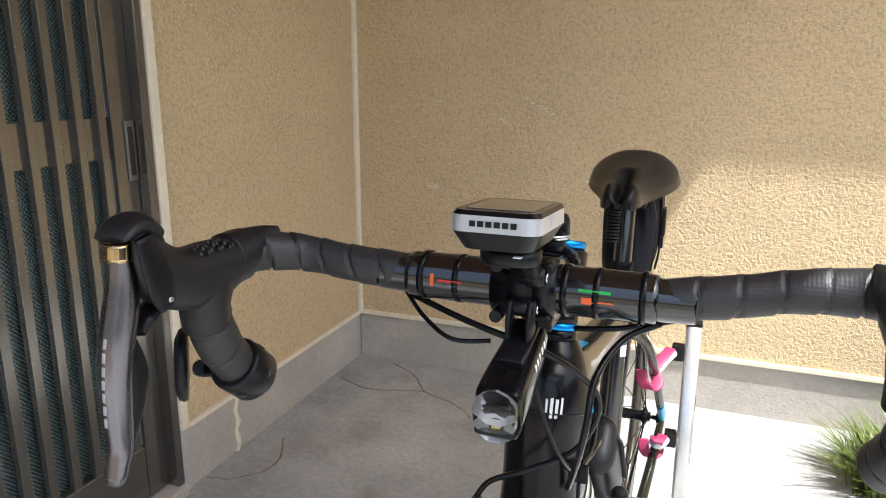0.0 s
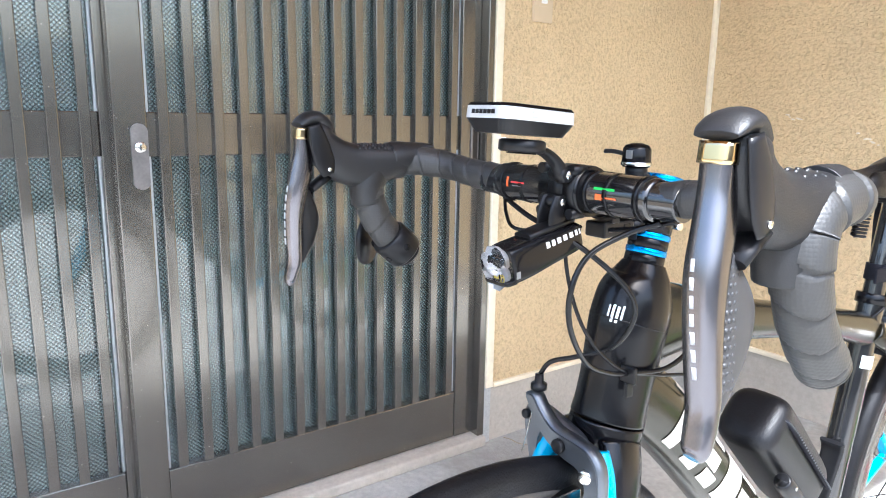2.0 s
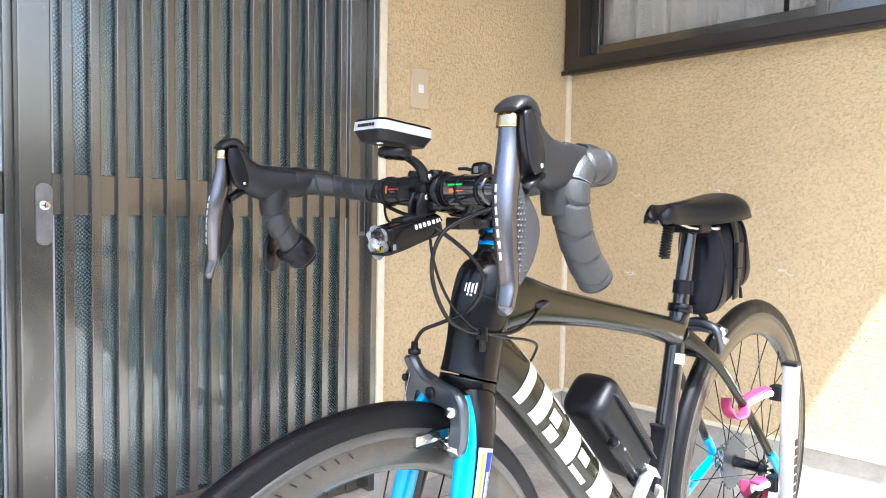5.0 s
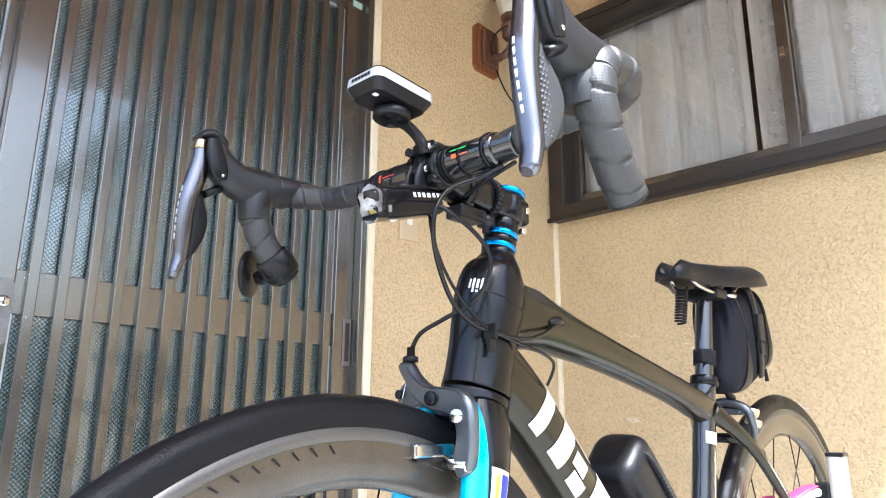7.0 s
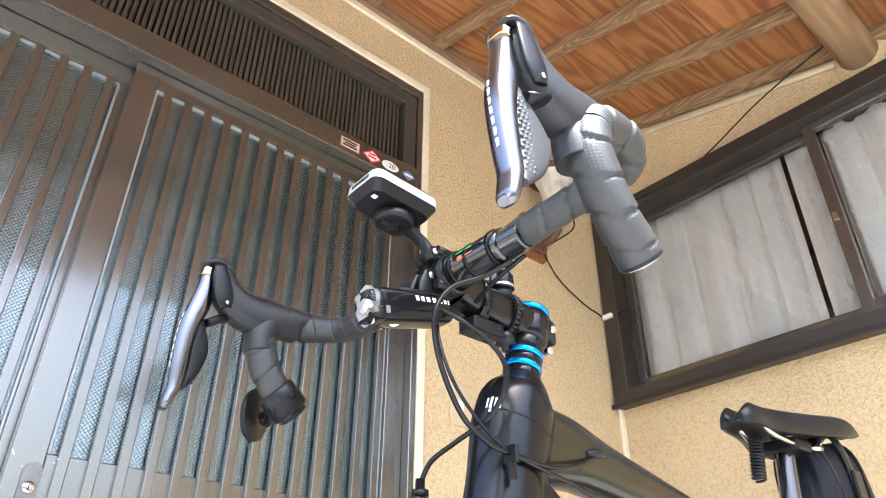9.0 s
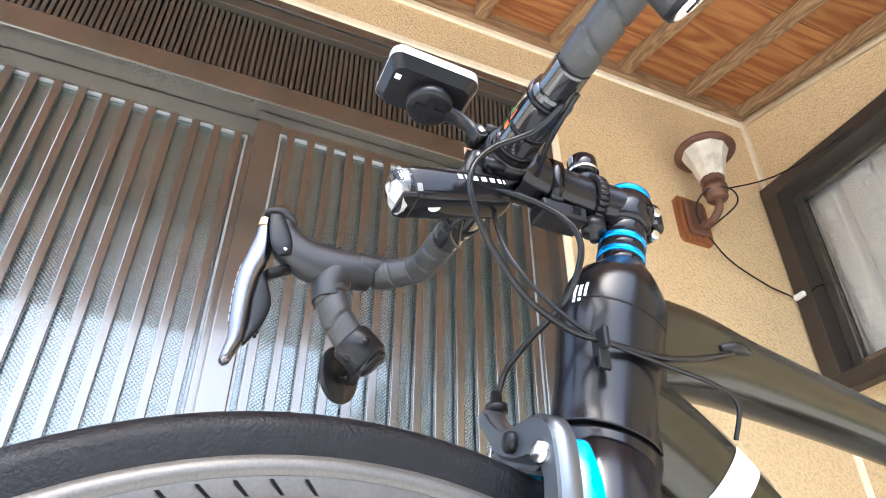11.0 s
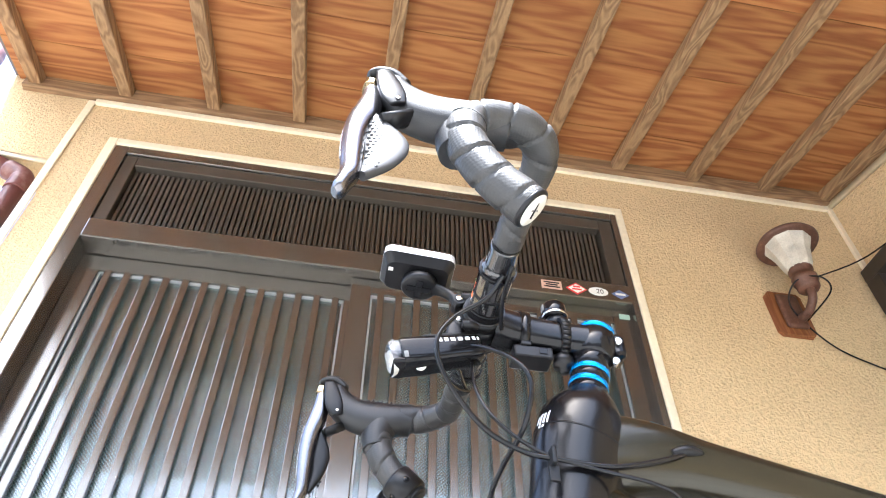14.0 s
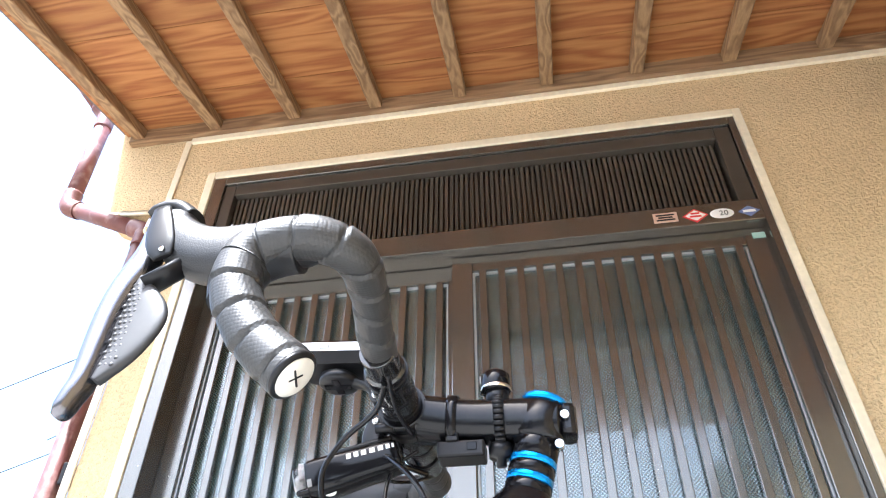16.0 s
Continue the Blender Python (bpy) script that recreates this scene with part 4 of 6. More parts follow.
# --- frame
frame_bike = bp("frame", bent([
    (0, 0.5305, 0.8165, 0.0192, 0.0192), (0, 0.529, 0.8105, 0.0226, 0.0232), (0, 0.527, 0.803, 0.0264, 0.0290), (0, 0.524, 0.7945, 0.0298, 0.0348), (0, 0.521, 0.785, 0.0318, 0.0385), (0, 0.518, 0.772, 0.0328, 0.0402), (0, 0.514, 0.758, 0.0325, 0.0402),
    (0, 0.510, 0.740, 0.0316, 0.0388), (0, 0.505, 0.715, 0.0308, 0.0374), (0, 0.499, 0.690, 0.0310, 0.0370), (0, 0.495, 0.676, 0.0325, 0.0370)], 6, 28), CARBON, label="matte black carbon frame")
bp("collar_seam", bent([(0, 0.5155, 0.7640, 0.0330, 0.0406), (0, 0.5150, 0.7625, 0.0330, 0.0406)], 2, 28), BLACK_GLOSS, frame_bike)
TT = [(0, 0.522, 0.757, 0.0255, 0.040), (0, 0.575, 0.757, 0.0262, 0.0335), (0, 0.63, 0.748, 0.0245, 0.0265), (0, 0.75, 0.727, 0.0215, 0.0205), (0, 0.90, 0.697, 0.0195, 0.0195), (0, 0.985, 0.676, 0.0185, 0.022), (0, 1.03, 0.662, 0.017, 0.022)]
bp("top_tube", bent(TT, 8, 28, power=2.5), OLIVE, frame_bike, "metallic olive-black top tube")
bp("top_tube_panel", shell(TT, 0.17, 0.36, -112, -68, 0.0008, power=2.5), BLUE, frame_bike, "cyan blue panel on the top tube")
DT = [(0, 0.508, 0.705, 0.027, 0.036), (0, 0.555, 0.672, 0.0285, 0.034), (0, 0.62, 0.610, 0.0295, 0.0315), (0, 0.75, 0.478, 0.0295, 0.031), (0, 0.935, 0.290, 0.031, 0.031)]
bp("down_tube", bent(DT, 8, 28, power=2.4), OLIVE, frame_bike, "metallic olive-black down tube")
for s0, s1, a0, a1 in ((0.225, 0.395, -58, -45), (0.285, 0.350, -44, 42), (0.415, 0.475, -58, 42), (0.480, 0.545, -58, -34), (0.490, 0.535, -14, 8), (0.505, 0.55, 12, 42), (0.570, 0.625, -58, 42), (0.632, 0.69, -58, -38), (0.632, 0.67, -14, 6), (0.632, 0.69, 26, 42), (0.71, 0.765, -58, 42)):
    bp("logo_block", shell(DT, s0, s1, a0, a1, 0.0008, power=2.4), SILVER_MARK, frame_bike, "champagne silver block of the frame marking")
ST = [(0, 0.925, 0.265, 0.020, 0.022), (0, 0.955, 0.40, 0.0175, 0.0195), (0, 0.99, 0.56, 0.0165, 0.019), (0, 1.016, 0.690, 0.0165, 0.0185), (0, 1.021, 0.712, 0.0165, 0.018)]
bp("seat_tube", bent(ST, 6, 24), CARBON_GLOSS, frame_bike, "gloss black seat tube")
bp("size_label", shell(ST, 0.600, 0.630, 0 - 55, 75, 0.0006), WHITE, frame_bike, "small white size label")
bp("bottom_bracket", turned([(0, -0.043), (0.022, -0.043), (0.0225, -0.03), (0.028, -0.02), (0.028, 0.02), (0.0225, 0.03), (0.022, 0.043), (0, 0.043)], (0, 0.928, 0.272), (1, 0, 0)), CARBON, frame_bike)
for sgn in (1, -1):
    SS = [(sgn * 0.010, 1.012, 0.668, 0.012, 0.016), (sgn * 0.030, 1.055, 0.637, 0.009, 0.0115), (sgn * 0.044, 1.10, 0.598, 0.008, 0.0095), (sgn * 0.055, 1.20, 0.502, 0.0075, 0.0085), (sgn * 0.063, 1.285, 0.415, 0.0075, 0.009)]
    bp("seat_stay", bent(SS, 6, 16), OLIVE, frame_bike, "slim olive-black seat stay")
    bp("seat_stay_tip", bent([(sgn * 0.063, 1.283, 0.417, 0.0078, 0.0093), (sgn * 0.066, 1.318, 0.385, 0.008, 0.012), (sgn * 0.067, 1.332, 0.366, 0.006, 0.014)], 5, 16), BLUE, frame_bike, "cyan blue stay end")
    bp("chain_stay", bent([(sgn * 0.025, 0.93, 0.268, 0.012, 0.02), (sgn * 0.04, 1.02, 0.285, 0.010, 0.016), (sgn * 0.055, 1.16, 0.325, 0.009, 0.013), (sgn * 0.066, 1.33, 0.362, 0.007, 0.011)], 6, 16), BLUE if sgn < 0 else OLIVE, frame_bike)
bp("stay_bridge", tube([(-0.034, 1.072, 0.628), (0.034, 1.072, 0.628)], 0.0075, 12, side=(0, 0, 1)), CARBON, frame_bike)
HB = [(0, 0.5235, 0.790, 0.0302, 0.0345), (0, 0.519, 0.774, 0.0322, 0.0396), (0, 0.5145, 0.758, 0.0320, 0.0400)]
for a0, a1, s0, s1 in ((57, 60, 0.10, 0.75), (63, 67, 0.05, 0.85), (70, 74, 0.05, 0.85), (77, 80, 0.10, 0.75)):
    bp("head_badge", shell(HB, s0, s1, a0, a1, 0.0009), WHITE, frame_bike, "white shield mark on the head tube")
bp("seat_collar", disc((0, 1.0195, 0.704), 0.0205, 0.014, (0.0, 0.17, 1)), CARBON, frame_bike)
bp("cable_port", bent([(0.022, 0.585, 0.752, 0.004, 0.006), (0.0245, 0.598, 0.755, 0.005, 0.0065), (0.022, 0.612, 0.755, 0.003, 0.004)], 4, 12, side=(0, 0, 1)), BLACK_PLASTIC, frame_bike)

# --- fork
fork = bp("fork", bent([(0, 0.4945, 0.674, 0.032, 0.0365), (0, 0.491, 0.662, 0.0335, 0.034), (0, 0.486, 0.648, 0.034, 0.027), (0, 0.484, 0.638, 0.030, 0.015)], 4, 28), CARBON, label="carbon fork with cyan blue blades")
for sgn in (1, -1):
    bp("fork_blade", bent([(sgn * 0.022, 0.487, 0.662, 0.013, 0.026), (sgn * 0.034, 0.478, 0.635, 0.0115, 0.024), (sgn * 0.043, 0.465, 0.59, 0.010, 0.019), (sgn * 0.050, 0.437, 0.50, 0.009, 0.016), (sgn * 0.052, 0.39, 0.40, 0.0085, 0.013), (sgn * 0.052, 0.347, 0.336, 0.008, 0.012)], 6, 18), CARBON, fork)
    bp("fork_blade_front", bent([(sgn * 0.026, 0.458, 0.664, 0.007, 0.007), (sgn * 0.034, 0.453, 0.638, 0.0105, 0.012), (sgn * 0.041, 0.446, 0.59, 0.0105, 0.015), (sgn * 0.047, 0.422, 0.50, 0.010, 0.014), (sgn * 0.049, 0.378, 0.40, 0.0085, 0.011), (sgn * 0.051, 0.342, 0.338, 0.0075, 0.009)], 6, 18), BLUE, fork, "cyan blue blade front")
FB = [(0.034, 0.478, 0.635, 0.0115, 0.024), (0.043, 0.465, 0.59, 0.010, 0.019), (0.050, 0.437, 0.50, 0.009, 0.016), (0.052, 0.39, 0.40, 0.0085, 0.013)]
for s0, s1, a0, a1, m_ in ((0.24, 0.62, -35, 35, WHITE), (0.26, 0.60, -30, 0, mat("navy_print", (0.01, 0.03, 0.30), 0.4)), (0.27, 0.61, 8, 20, mat("yellow_print", (0.80, 0.62, 0.02), 0.4)), (0.36, 0.58, -20, -8, WHITE)):
    bp("decal", shell(FB, s0, s1, a0, a1, 0.0006 + 0.0003 * (m_ is not WHITE) + 0.0006 * (s0 == 0.36)), m_, fork, "small tyre-maker decal in white, blue and yellow")

# --- wheels
def wheel(name, y, z, spokes, drive, label):
    C = (0, y, z)
    R_ = 0.335
    hub = bp(name, turned([(0, -0.045), (0.009, -0.045), (0.010, -0.040), (0.019, -0.036), (0.019, -0.033), (0.011, -0.028), (0.0105, 0.0), (0.011, 0.028), (0.019, 0.033), (0.019, 0.036), (0.010, 0.040), (0.009, 0.045), (0, 0.045)], C, (1, 0, 0)), BLACK_GLOSS, label=label)
    prof = []
    for k in range(13):
        a = math.pi * k / 12
        prof.append((R_ - 0.0125 + 0.0125 * math.sin(a) + (0.001 if k == 6 else 0), -0.0128 * math.cos(a)))
    prof = [(0.3085, -0.0118)] + prof + [(0.3085, 0.0118)]
    bp("tyre", turned(prof, C, (1, 0, 0), 120), TYRE, hub, "black road tyre, lightly dusty")
    bp("rim", turned([(0.300, -0.0123), (0.290, -0.0128), (0.275, -0.0105), (0.2655, -0.006), (0.263, 0), (0.2655, 0.006), (0.275, 0.0105), (0.290, 0.0128), (0.300, 0.0123)], C, (1, 0, 0), 120), RIM, hub, "dark carbon aero rim")
    bp("brake_track", turned([(0.3000, 0.0124), (0.3002, 0.0128), (0.3100, 0.0123), (0.3102, 0.0115)], C, (1, 0, 0), 120), BRAKE_TRACK, hub, "worn grey brake track")
    bp("brake_track", turned([(0.3102, -0.0115), (0.3100, -0.0123), (0.3002, -0.0128), (0.3000, -0.0124)], C, (1, 0, 0), 120), BRAKE_TRACK, hub, "worn grey brake track")
    bp("axle", tube([(-0.058, y, z), (0.058, y, z)], 0.005, 12, side=(0, 0, 1)), STEEL, hub)
    bp("skewer", turned([(0, 0.056), (0.010, 0.056), (0.011, 0.060), (0.009, 0.070), (0, 0.071)], C, (1, 0, 0), 20), BLACK_PLASTIC, hub)
    for k in range(spokes):
        a = 2 * math.pi * (k + 0.5) / spokes
        sg = 1 if k % 2 else -1
        b_ = a + (0.5 if (k // 2) % 2 else -0.5)
        p0 = (sg * 0.0345, y + 0.0175 * math.cos(b_), z + 0.0175 * math.sin(b_))
        p1 = (sg * 0.002, y + 0.2635 * math.cos(a), z + 0.2635 * math.sin(a))
        bp("spoke", tube([p0, p1], [(0.0011, 0.0008)] * 2, 5), CABLE, hub)
        bp("nipple", tube([p1, (sg * 0.001, y + 0.272 * math.cos(a), z + 0.272 * math.sin(a))], 0.002, 6), BLACK_PLASTIC, hub)
    return hub


fw = wheel("front_wheel", 0.335, 0.3345, 20, False, "front wheel with deep carbon rim")
rw = wheel("rear_wheel", 1.330, 0.3655, 24, True, "rear wheel with deep carbon rim")


def rim_patch(y, z, a0, a1, r0, r1, material, side, label, parent, skew=0.0):
    bm = bmesh.new()
    n = 8
    g = []
    for i in range(n + 1):
        row = []
        for j in range(3):
            r_ = r0 + (r1 - r0) * j / 2
            a = radians(a0 + (a1 - a0) * i / n + skew * j / 2)
            t_ = (r_ - 0.263) / 0.037
            x = min(0.0133, 0.0134 * min(1.0, (max(t_, 0.02)) ** 0.42))
            row.append(bm.verts.new((side * (x + 0.0009), y + r_ * math.cos(a), z + r_ * math.sin(a))))
        g.append(row)
    for i in range(n):
        for j in range(2):
            bm.faces.new((g[i][j], g[i + 1][j], g[i + 1][j + 1], g[i][j + 1]))
    return bp("rim_mark", bm, material, parent, label)


for base in (78, 258):
    for k in range(5):
        rim_patch(0.335, 0.3345, base - 6 * k, base - 6 * k - 3.4, 0.276, 0.291, GREY_MARK, 1, "grey block of the rim marking", fw, 1.0)
for k in range(12):
    rim_patch(0.335, 0.3345, 92 + 3.2 * k, 92.4 + 3.2 * k, 0.282, 0.298, BLACK_GLOSS, 1, "dark dash on the rim", fw, 2.4)
for k in range(4):
    rim_patch(1.33, 0.3655, 60 - 5 * k, 57 - 5 * k, 0.276, 0.291, GREY_MARK, 1, "grey block of the rim marking", rw, 1.0)
# cassette
cs = bp("cassette", tube([(-0.020, 1.33, 0.3655), (-0.052, 1.33, 0.3655)], 0.014, 20, side=(0, 0, 1)), BLACK_PLASTIC, label="steel sprocket stack")
for k, r_ in enumerate((0.056, 0.052, 0.047, 0.043, 0.039, 0.036, 0.033, 0.030, 0.027, 0.025)):
    bm = bmesh.new()
    teeth = int(r_ * 2 * math.pi / 0.0127)
    n = teeth * 4
    ringA, ringB = [], []
    for i in range(n):
        a = 2 * math.pi * i / n
        rr = r_ + (0.002 if i % 4 < 2 else -0.002)
        for lst, x in ((ringA, -0.021 - 0.0033 * k), (ringB, -0.0228 - 0.0033 * k)):
            lst.append(bm.verts.new((x, 1.33 + rr * math.cos(a), 0.3655 + rr * math.sin(a))))
    bm.faces.new(ringA), bm.faces.new(ringB[::-1])
    for i in range(n):
        j = (i + 1) % n
        bm.faces.new((ringA[i], ringA[j], ringB[j], ringB[i]))
    bp("sprocket", bm, STEEL if k % 2 else GREY_METAL, cs)

# --- seatpost and saddle
bp("seatpost", bent([(0, 1.012, 0.66, 0.0135, 0.0155), (0, 1.030, 0.76, 0.0135, 0.0155), (0, 1.047, 0.845, 0.0135, 0.015), (0, 1.05, 0.862, 0.016, 0.022)], 6, 24), CARBON_GLOSS, label="gloss black carbon seatpost")
bp("post_strap", bent([(0, 1.0275, 0.735, 0.0165, 0.0185), (0, 1.0305, 0.757, 0.0165, 0.0185)], 3, 20), NYLON, label="black hook-and-loop strap round the seatpost")
bp("post_strap_tail", box(0.012, 0.0155, 0.985, 1.022, 0.738, 0.757, bevel=0.001), NYLON)


def saddle():
    bm = bmesh.new()
    L_ = 25
    rings = []
    for i in range(L_ + 1):
        t = i / L_
        y = 0.918 + 0.258 * t
        half = 0.027 + 0.042 * (0.5 - 0.5 * math.cos(math.pi * min(1.0, max(0.0, (t - 0.12) / 0.68))))
        nose = math.sqrt(max(0.10, 1 - (1 - min(1.0, t / 0.13)) ** 2))
        half *= (0.45 + 0.55 * nose) * (1 if t < 0.82 else math.sqrt(max(0.02, 1 - 0.80 * ((t - 0.82) / 0.18) ** 2)))
        top = 0.893 - 0.004 * math.sin(t * math.pi) + 0.022 * t ** 2 - (0.012 * (1 - t / 0.08) if t < 0.08 else 0) - (0.016 * ((t - 0.9) / 0.1) ** 2 if t > 0.9 else 0)
        deep = (0.037 + 0.004 * t) * (0.55 + 0.45 * nose) * (1 if t < 0.88 else 1 - 0.5 * ((t - 0.88) / 0.12) ** 2)
        ring = []
        for k in range(29):
            u = -1 + 2 * k / 28
            groove = 0.026 * math.exp(-(u * half / 0.0100) ** 2) * (1.0 if t < 0.25 else max(0.0, 1 - (t - 0.25) / 0.22))
            zz = top - groove - deep * (1 - math.sqrt(max(0.0, 1 - abs(u) ** 2.4)))
            ring.append(bm.verts.new((u * half, y, zz)))
        for k in range(27, 0, -2):
            u = -1 + 2 * k / 28
            ring.append(bm.verts.new((u * half * 0.92, y, top - deep - 0.003 + 0.010 * (1 - u * u))))
        rings.append(ring)
    for A, B in zip(rings, rings[1:]):
        for k in range(len(A)):
            f_ = bm.faces.new((A[k], A[(k + 1) % len(A)], B[(k + 1) % len(A)], B[k]))
            f_.smooth = True
    bm.faces.new(rings[0][::-1]), bm.faces.new(rings[-1])
    return bm


sd = bp("saddle", saddle(), SADDLE_MAT, label="black short-nosed saddle with a central channel")
for sgn in (1, -1):
    bp("saddle_rail", bent([(sgn * 0.014, 0.950, 0.868, 0.0036, 0.0036), (sgn * 0.018, 0.985, 0.852, 0.0036, 0.0036), (sgn * 0.022, 1.030, 0.846, 0.0036, 0.0036), (sgn * 0.022, 1.085, 0.848, 0.0036, 0.0036), (sgn * 0.030, 1.115, 0.870, 0.0036, 0.0036), (sgn * 0.034, 1.14, 0.892, 0.0036, 0.0036)], 5, 10), STEEL, sd, "bronze-tinted steel rail")
bp("saddle_clamp", box(-0.028, 0.028, 1.028, 1.072, 0.838, 0.856, bevel=0.004), BLACK_PLASTIC, sd)
bp("clamp_bolt", tube([(0.024, 1.072, 0.848), (0.034, 1.085, 0.846)], 0.005, 10), STEEL, sd)
# coiled lock cable under the nose
coil = []
for k in range(150):
    a = k * 2 * math.pi / 12
    t = k / 149
    coil.append((-0.012 + 0.008 * math.cos(a), 0.995 - 0.014 * t + 0.008 * math.sin(a), 0.852 - 0.056 * t))
lockc = tagged(solid("coil_lock", tube([(p[0] + X0, p[1], p[2]) for p in coil], 0.0018, 8, side=(0, 0, 1)), BLACK_PLASTIC), "black coiled cable lock hanging below the saddle", "lock")

# --- stem, spacers, handlebar
AX = Vector((0, 0.265, 1)).normalized()


def on_axis(z):
    return Vector((0, 0.550 - (0.893 - z) * 0.262, z))


for z0, z1, r_, m_ in ((0.8130, 0.8240, 0.0180, BLACK_GLOSS), (0.8240, 0.8295, 0.0184, BLUE_ANOD), (0.8295, 0.8380, 0.0180, BLACK_GLOSS), (0.8380, 0.8435, 0.0184, BLUE_ANOD), (0.8435, 0.8600, 0.0180, BLACK_GLOSS)):
    bp("headset_spacer", disc(on_axis(z0), r_, (z1 - z0) * 1.03, AX, 36, 0.0008), m_, label="blue anodised spacer" if m_ is BLUE_ANOD else "gloss black spacer")
stem = bp("stem", bent([(0, 0.560, 0.8735, 0.017, 0.0175), (0, 0.545, 0.8745, 0.0185, 0.0185), (0, 0.52, 0.8765, 0.0165, 0.0180), (0, 0.485, 0.879, 0.0160, 0.0175), (0, 0.46, 0.882, 0.0185, 0.0185), (0, 0.447, 0.884, 0.021, 0.0185)], 5, 24, power=2.8), CARBON, label="matte black alloy stem")
bp("steerer_clamp", disc(on_axis(0.8565), 0.0205, 0.032, AX, 36, 0.003), CARBON, stem)
bp("top_cap", disc(on_axis(0.8875), 0.0190, 0.006, AX, 36, 0.001), BLUE_ANOD, stem, "blue anodised top cap")
bp("cap_bolt", disc(on_axis(0.8938), 0.006, 0.0015, AX, 16), STEEL, stem)
for z in (0.853, 0.877):
    p = on_axis(z)
    bp("clamp_bolt", tube([(0.008, p.y + 0.0185, z - 0.004), (0.0165, p.y + 0.0185, z - 0.004)], 0.0034, 12, side=(0, 0, 1)), STEEL, stem)
bp("clamp_ear", box(-0.013, 0.013, 0.560, 0.5735, 0.858, 0.886, bevel=0.005), CARBON, stem)
BY, BZ = 0.434, 0.888
bp("faceplate", tube([(-0.021, BY, BZ), (0.021, BY, BZ)], 0.0195, 28, side=(0, 0, 1)), CARBON, stem, "matte black faceplate")
for x in (-0.016, 0.016):
    for z in (-0.017, 0.017):
        bp("faceplate_bolt", tube([(x, BY - 0.021, BZ + z), (x, BY - 0.006, BZ + z)], 0.0042, 12), BLACK_PLASTIC, stem)
bar = bp("handlebar", bent([(-0.105, BY, BZ, 0.0130, 0.0130), (-0.080, BY, BZ, 0.0140, 0.0140), (-0.070, BY, BZ, 0.0160, 0.0160), (0.070, BY, BZ, 0.0160, 0.0160), (0.080, BY, BZ, 0.0140, 0.0140), (0.105, BY, BZ, 0.0130, 0.0130)], 6, 28, side=(0, 0, 1)), CARBON_GLOSS, label="gloss black drop handlebar")
BAR_R = [(0.021, BY, BZ, 0.0160, 0.0160), (0.045, BY, BZ, 0.0160, 0.0160), (0.068, BY, BZ, 0.0160, 0.0160)]
BAR_L = [(-0.068, BY, BZ, 0.0160, 0.0160), (-0.045, BY, BZ, 0.0160, 0.0160), (-0.021, BY, BZ, 0.0160, 0.0160)]
for rows, s0, s1, a0, a1, m_ in ((BAR_R, 0.32, 0.70, 68, 75, GREEN), (BAR_R, 0.36, 0.50, 86, 101, ORANGE), (BAR_R, 0.54, 0.74, 92, 96, ORANGE), (BAR_L, 0.14, 0.20, 70, 100, ORANGE), (BAR_L, 0.26, 0.58, 82, 87, RED), (BAR_L, 0.30, 0.52, 93, 96, GREY_MARK)):
    bp("bar_print", shell(rows, s0, s1, a0, a1, 0.0005, side=(0, 0, 1)), m_, bar, "small coloured print on the handlebar")
for x, r_ in ((-0.071, 0.0172), (-0.046, 0.0166), (0.046, 0.0166), (0.074, 0.0172), (0.026, 0.0172)):
    bp("band", tube([(x - 0.002, BY, BZ), (x + 0.002, BY, BZ)], r_, 28, side=(0, 0, 1)), BLACK_GLOSS, bar)


def bar_path(sgn):
    h, f, u = (0.216, 0.009, 0.005) if sgn > 0 else (0.199, -0.008, -0.001)
    return curve([(sgn * 0.086, BY, BZ + 0.0005), (sgn * 0.125, BY + 0.001 + f * 0.2, BZ + 0.003 + u * 0.6), (sgn * 0.160, BY + 0.003 + f * 0.5, BZ + 0.007 + u), (sgn * (h - 0.021), BY - 0.002 + f, BZ + 0.010 + u),
                  (sgn * (h - 0.003), BY - 0.020 + f, BZ + 0.012 + u), (sgn * h, BY - 0.045 + f, BZ + 0.011 + u), (sgn * h, BY - 0.064 + f, BZ + 0.001 + u), (sgn * h, BY - 0.066 + f, BZ - 0.026 + u),
                  (sgn * (h - 0.001), BY - 0.050 + f, BZ - 0.057 + u), (sgn * (h - 0.003), BY - 0.024 + f, BZ - 0.083 + u)], 26)


def wrapped(P, sgn, n=26):
    """Bar tape wound round P: each turn overlaps the one before, with its edge running slantwise."""
    bm = bmesh.new()
    pts = [Vector(p) for p in P]
    rings, dist = [], 0.0
    for i, p in enumerate(pts):
        t = (pts[min(i + 1, len(pts) - 1)] - pts[max(i - 1, 0)]).normalized()
        if i:
            dist += (p - pts[i - 1]).length
        u = (Vector((0, 0.3, 1)) - t * Vector((0, 0.3, 1)).dot(t)).normalized()
        w_ = t.cross(u)
        base_r = 0.0126 + 0.0022 * min(1.0, max(0.0, (dist - 0.06) / 0.10)) + 0.0003 * math.sin(dist * 70)
        ring = []
        for k in range(n):
            a = 2 * math.pi * k / n
            f = (dist / 0.0235 + sgn * k / n * 0.9 + 0.06 * math.sin(2 * a)) % 1.0
            rr = base_r + 0.0009 * f - (0.0014 if f < 0.09 else 0.0)
            ring.append(bm.verts.new(p + (u * math.cos(a) + w_ * math.sin(a)) * rr))
        rings.append(ring)
    for A, B in zip(rings, rings[1:]):
        for k in range(n):
            q = bm.faces.new((A[k], A[(k + 1) % n], B[(k + 1) % n], B[k]))
            q.smooth = True
    bm.faces.new(rings[0][::-1]), bm.faces.new(rings[-1])
    return bm


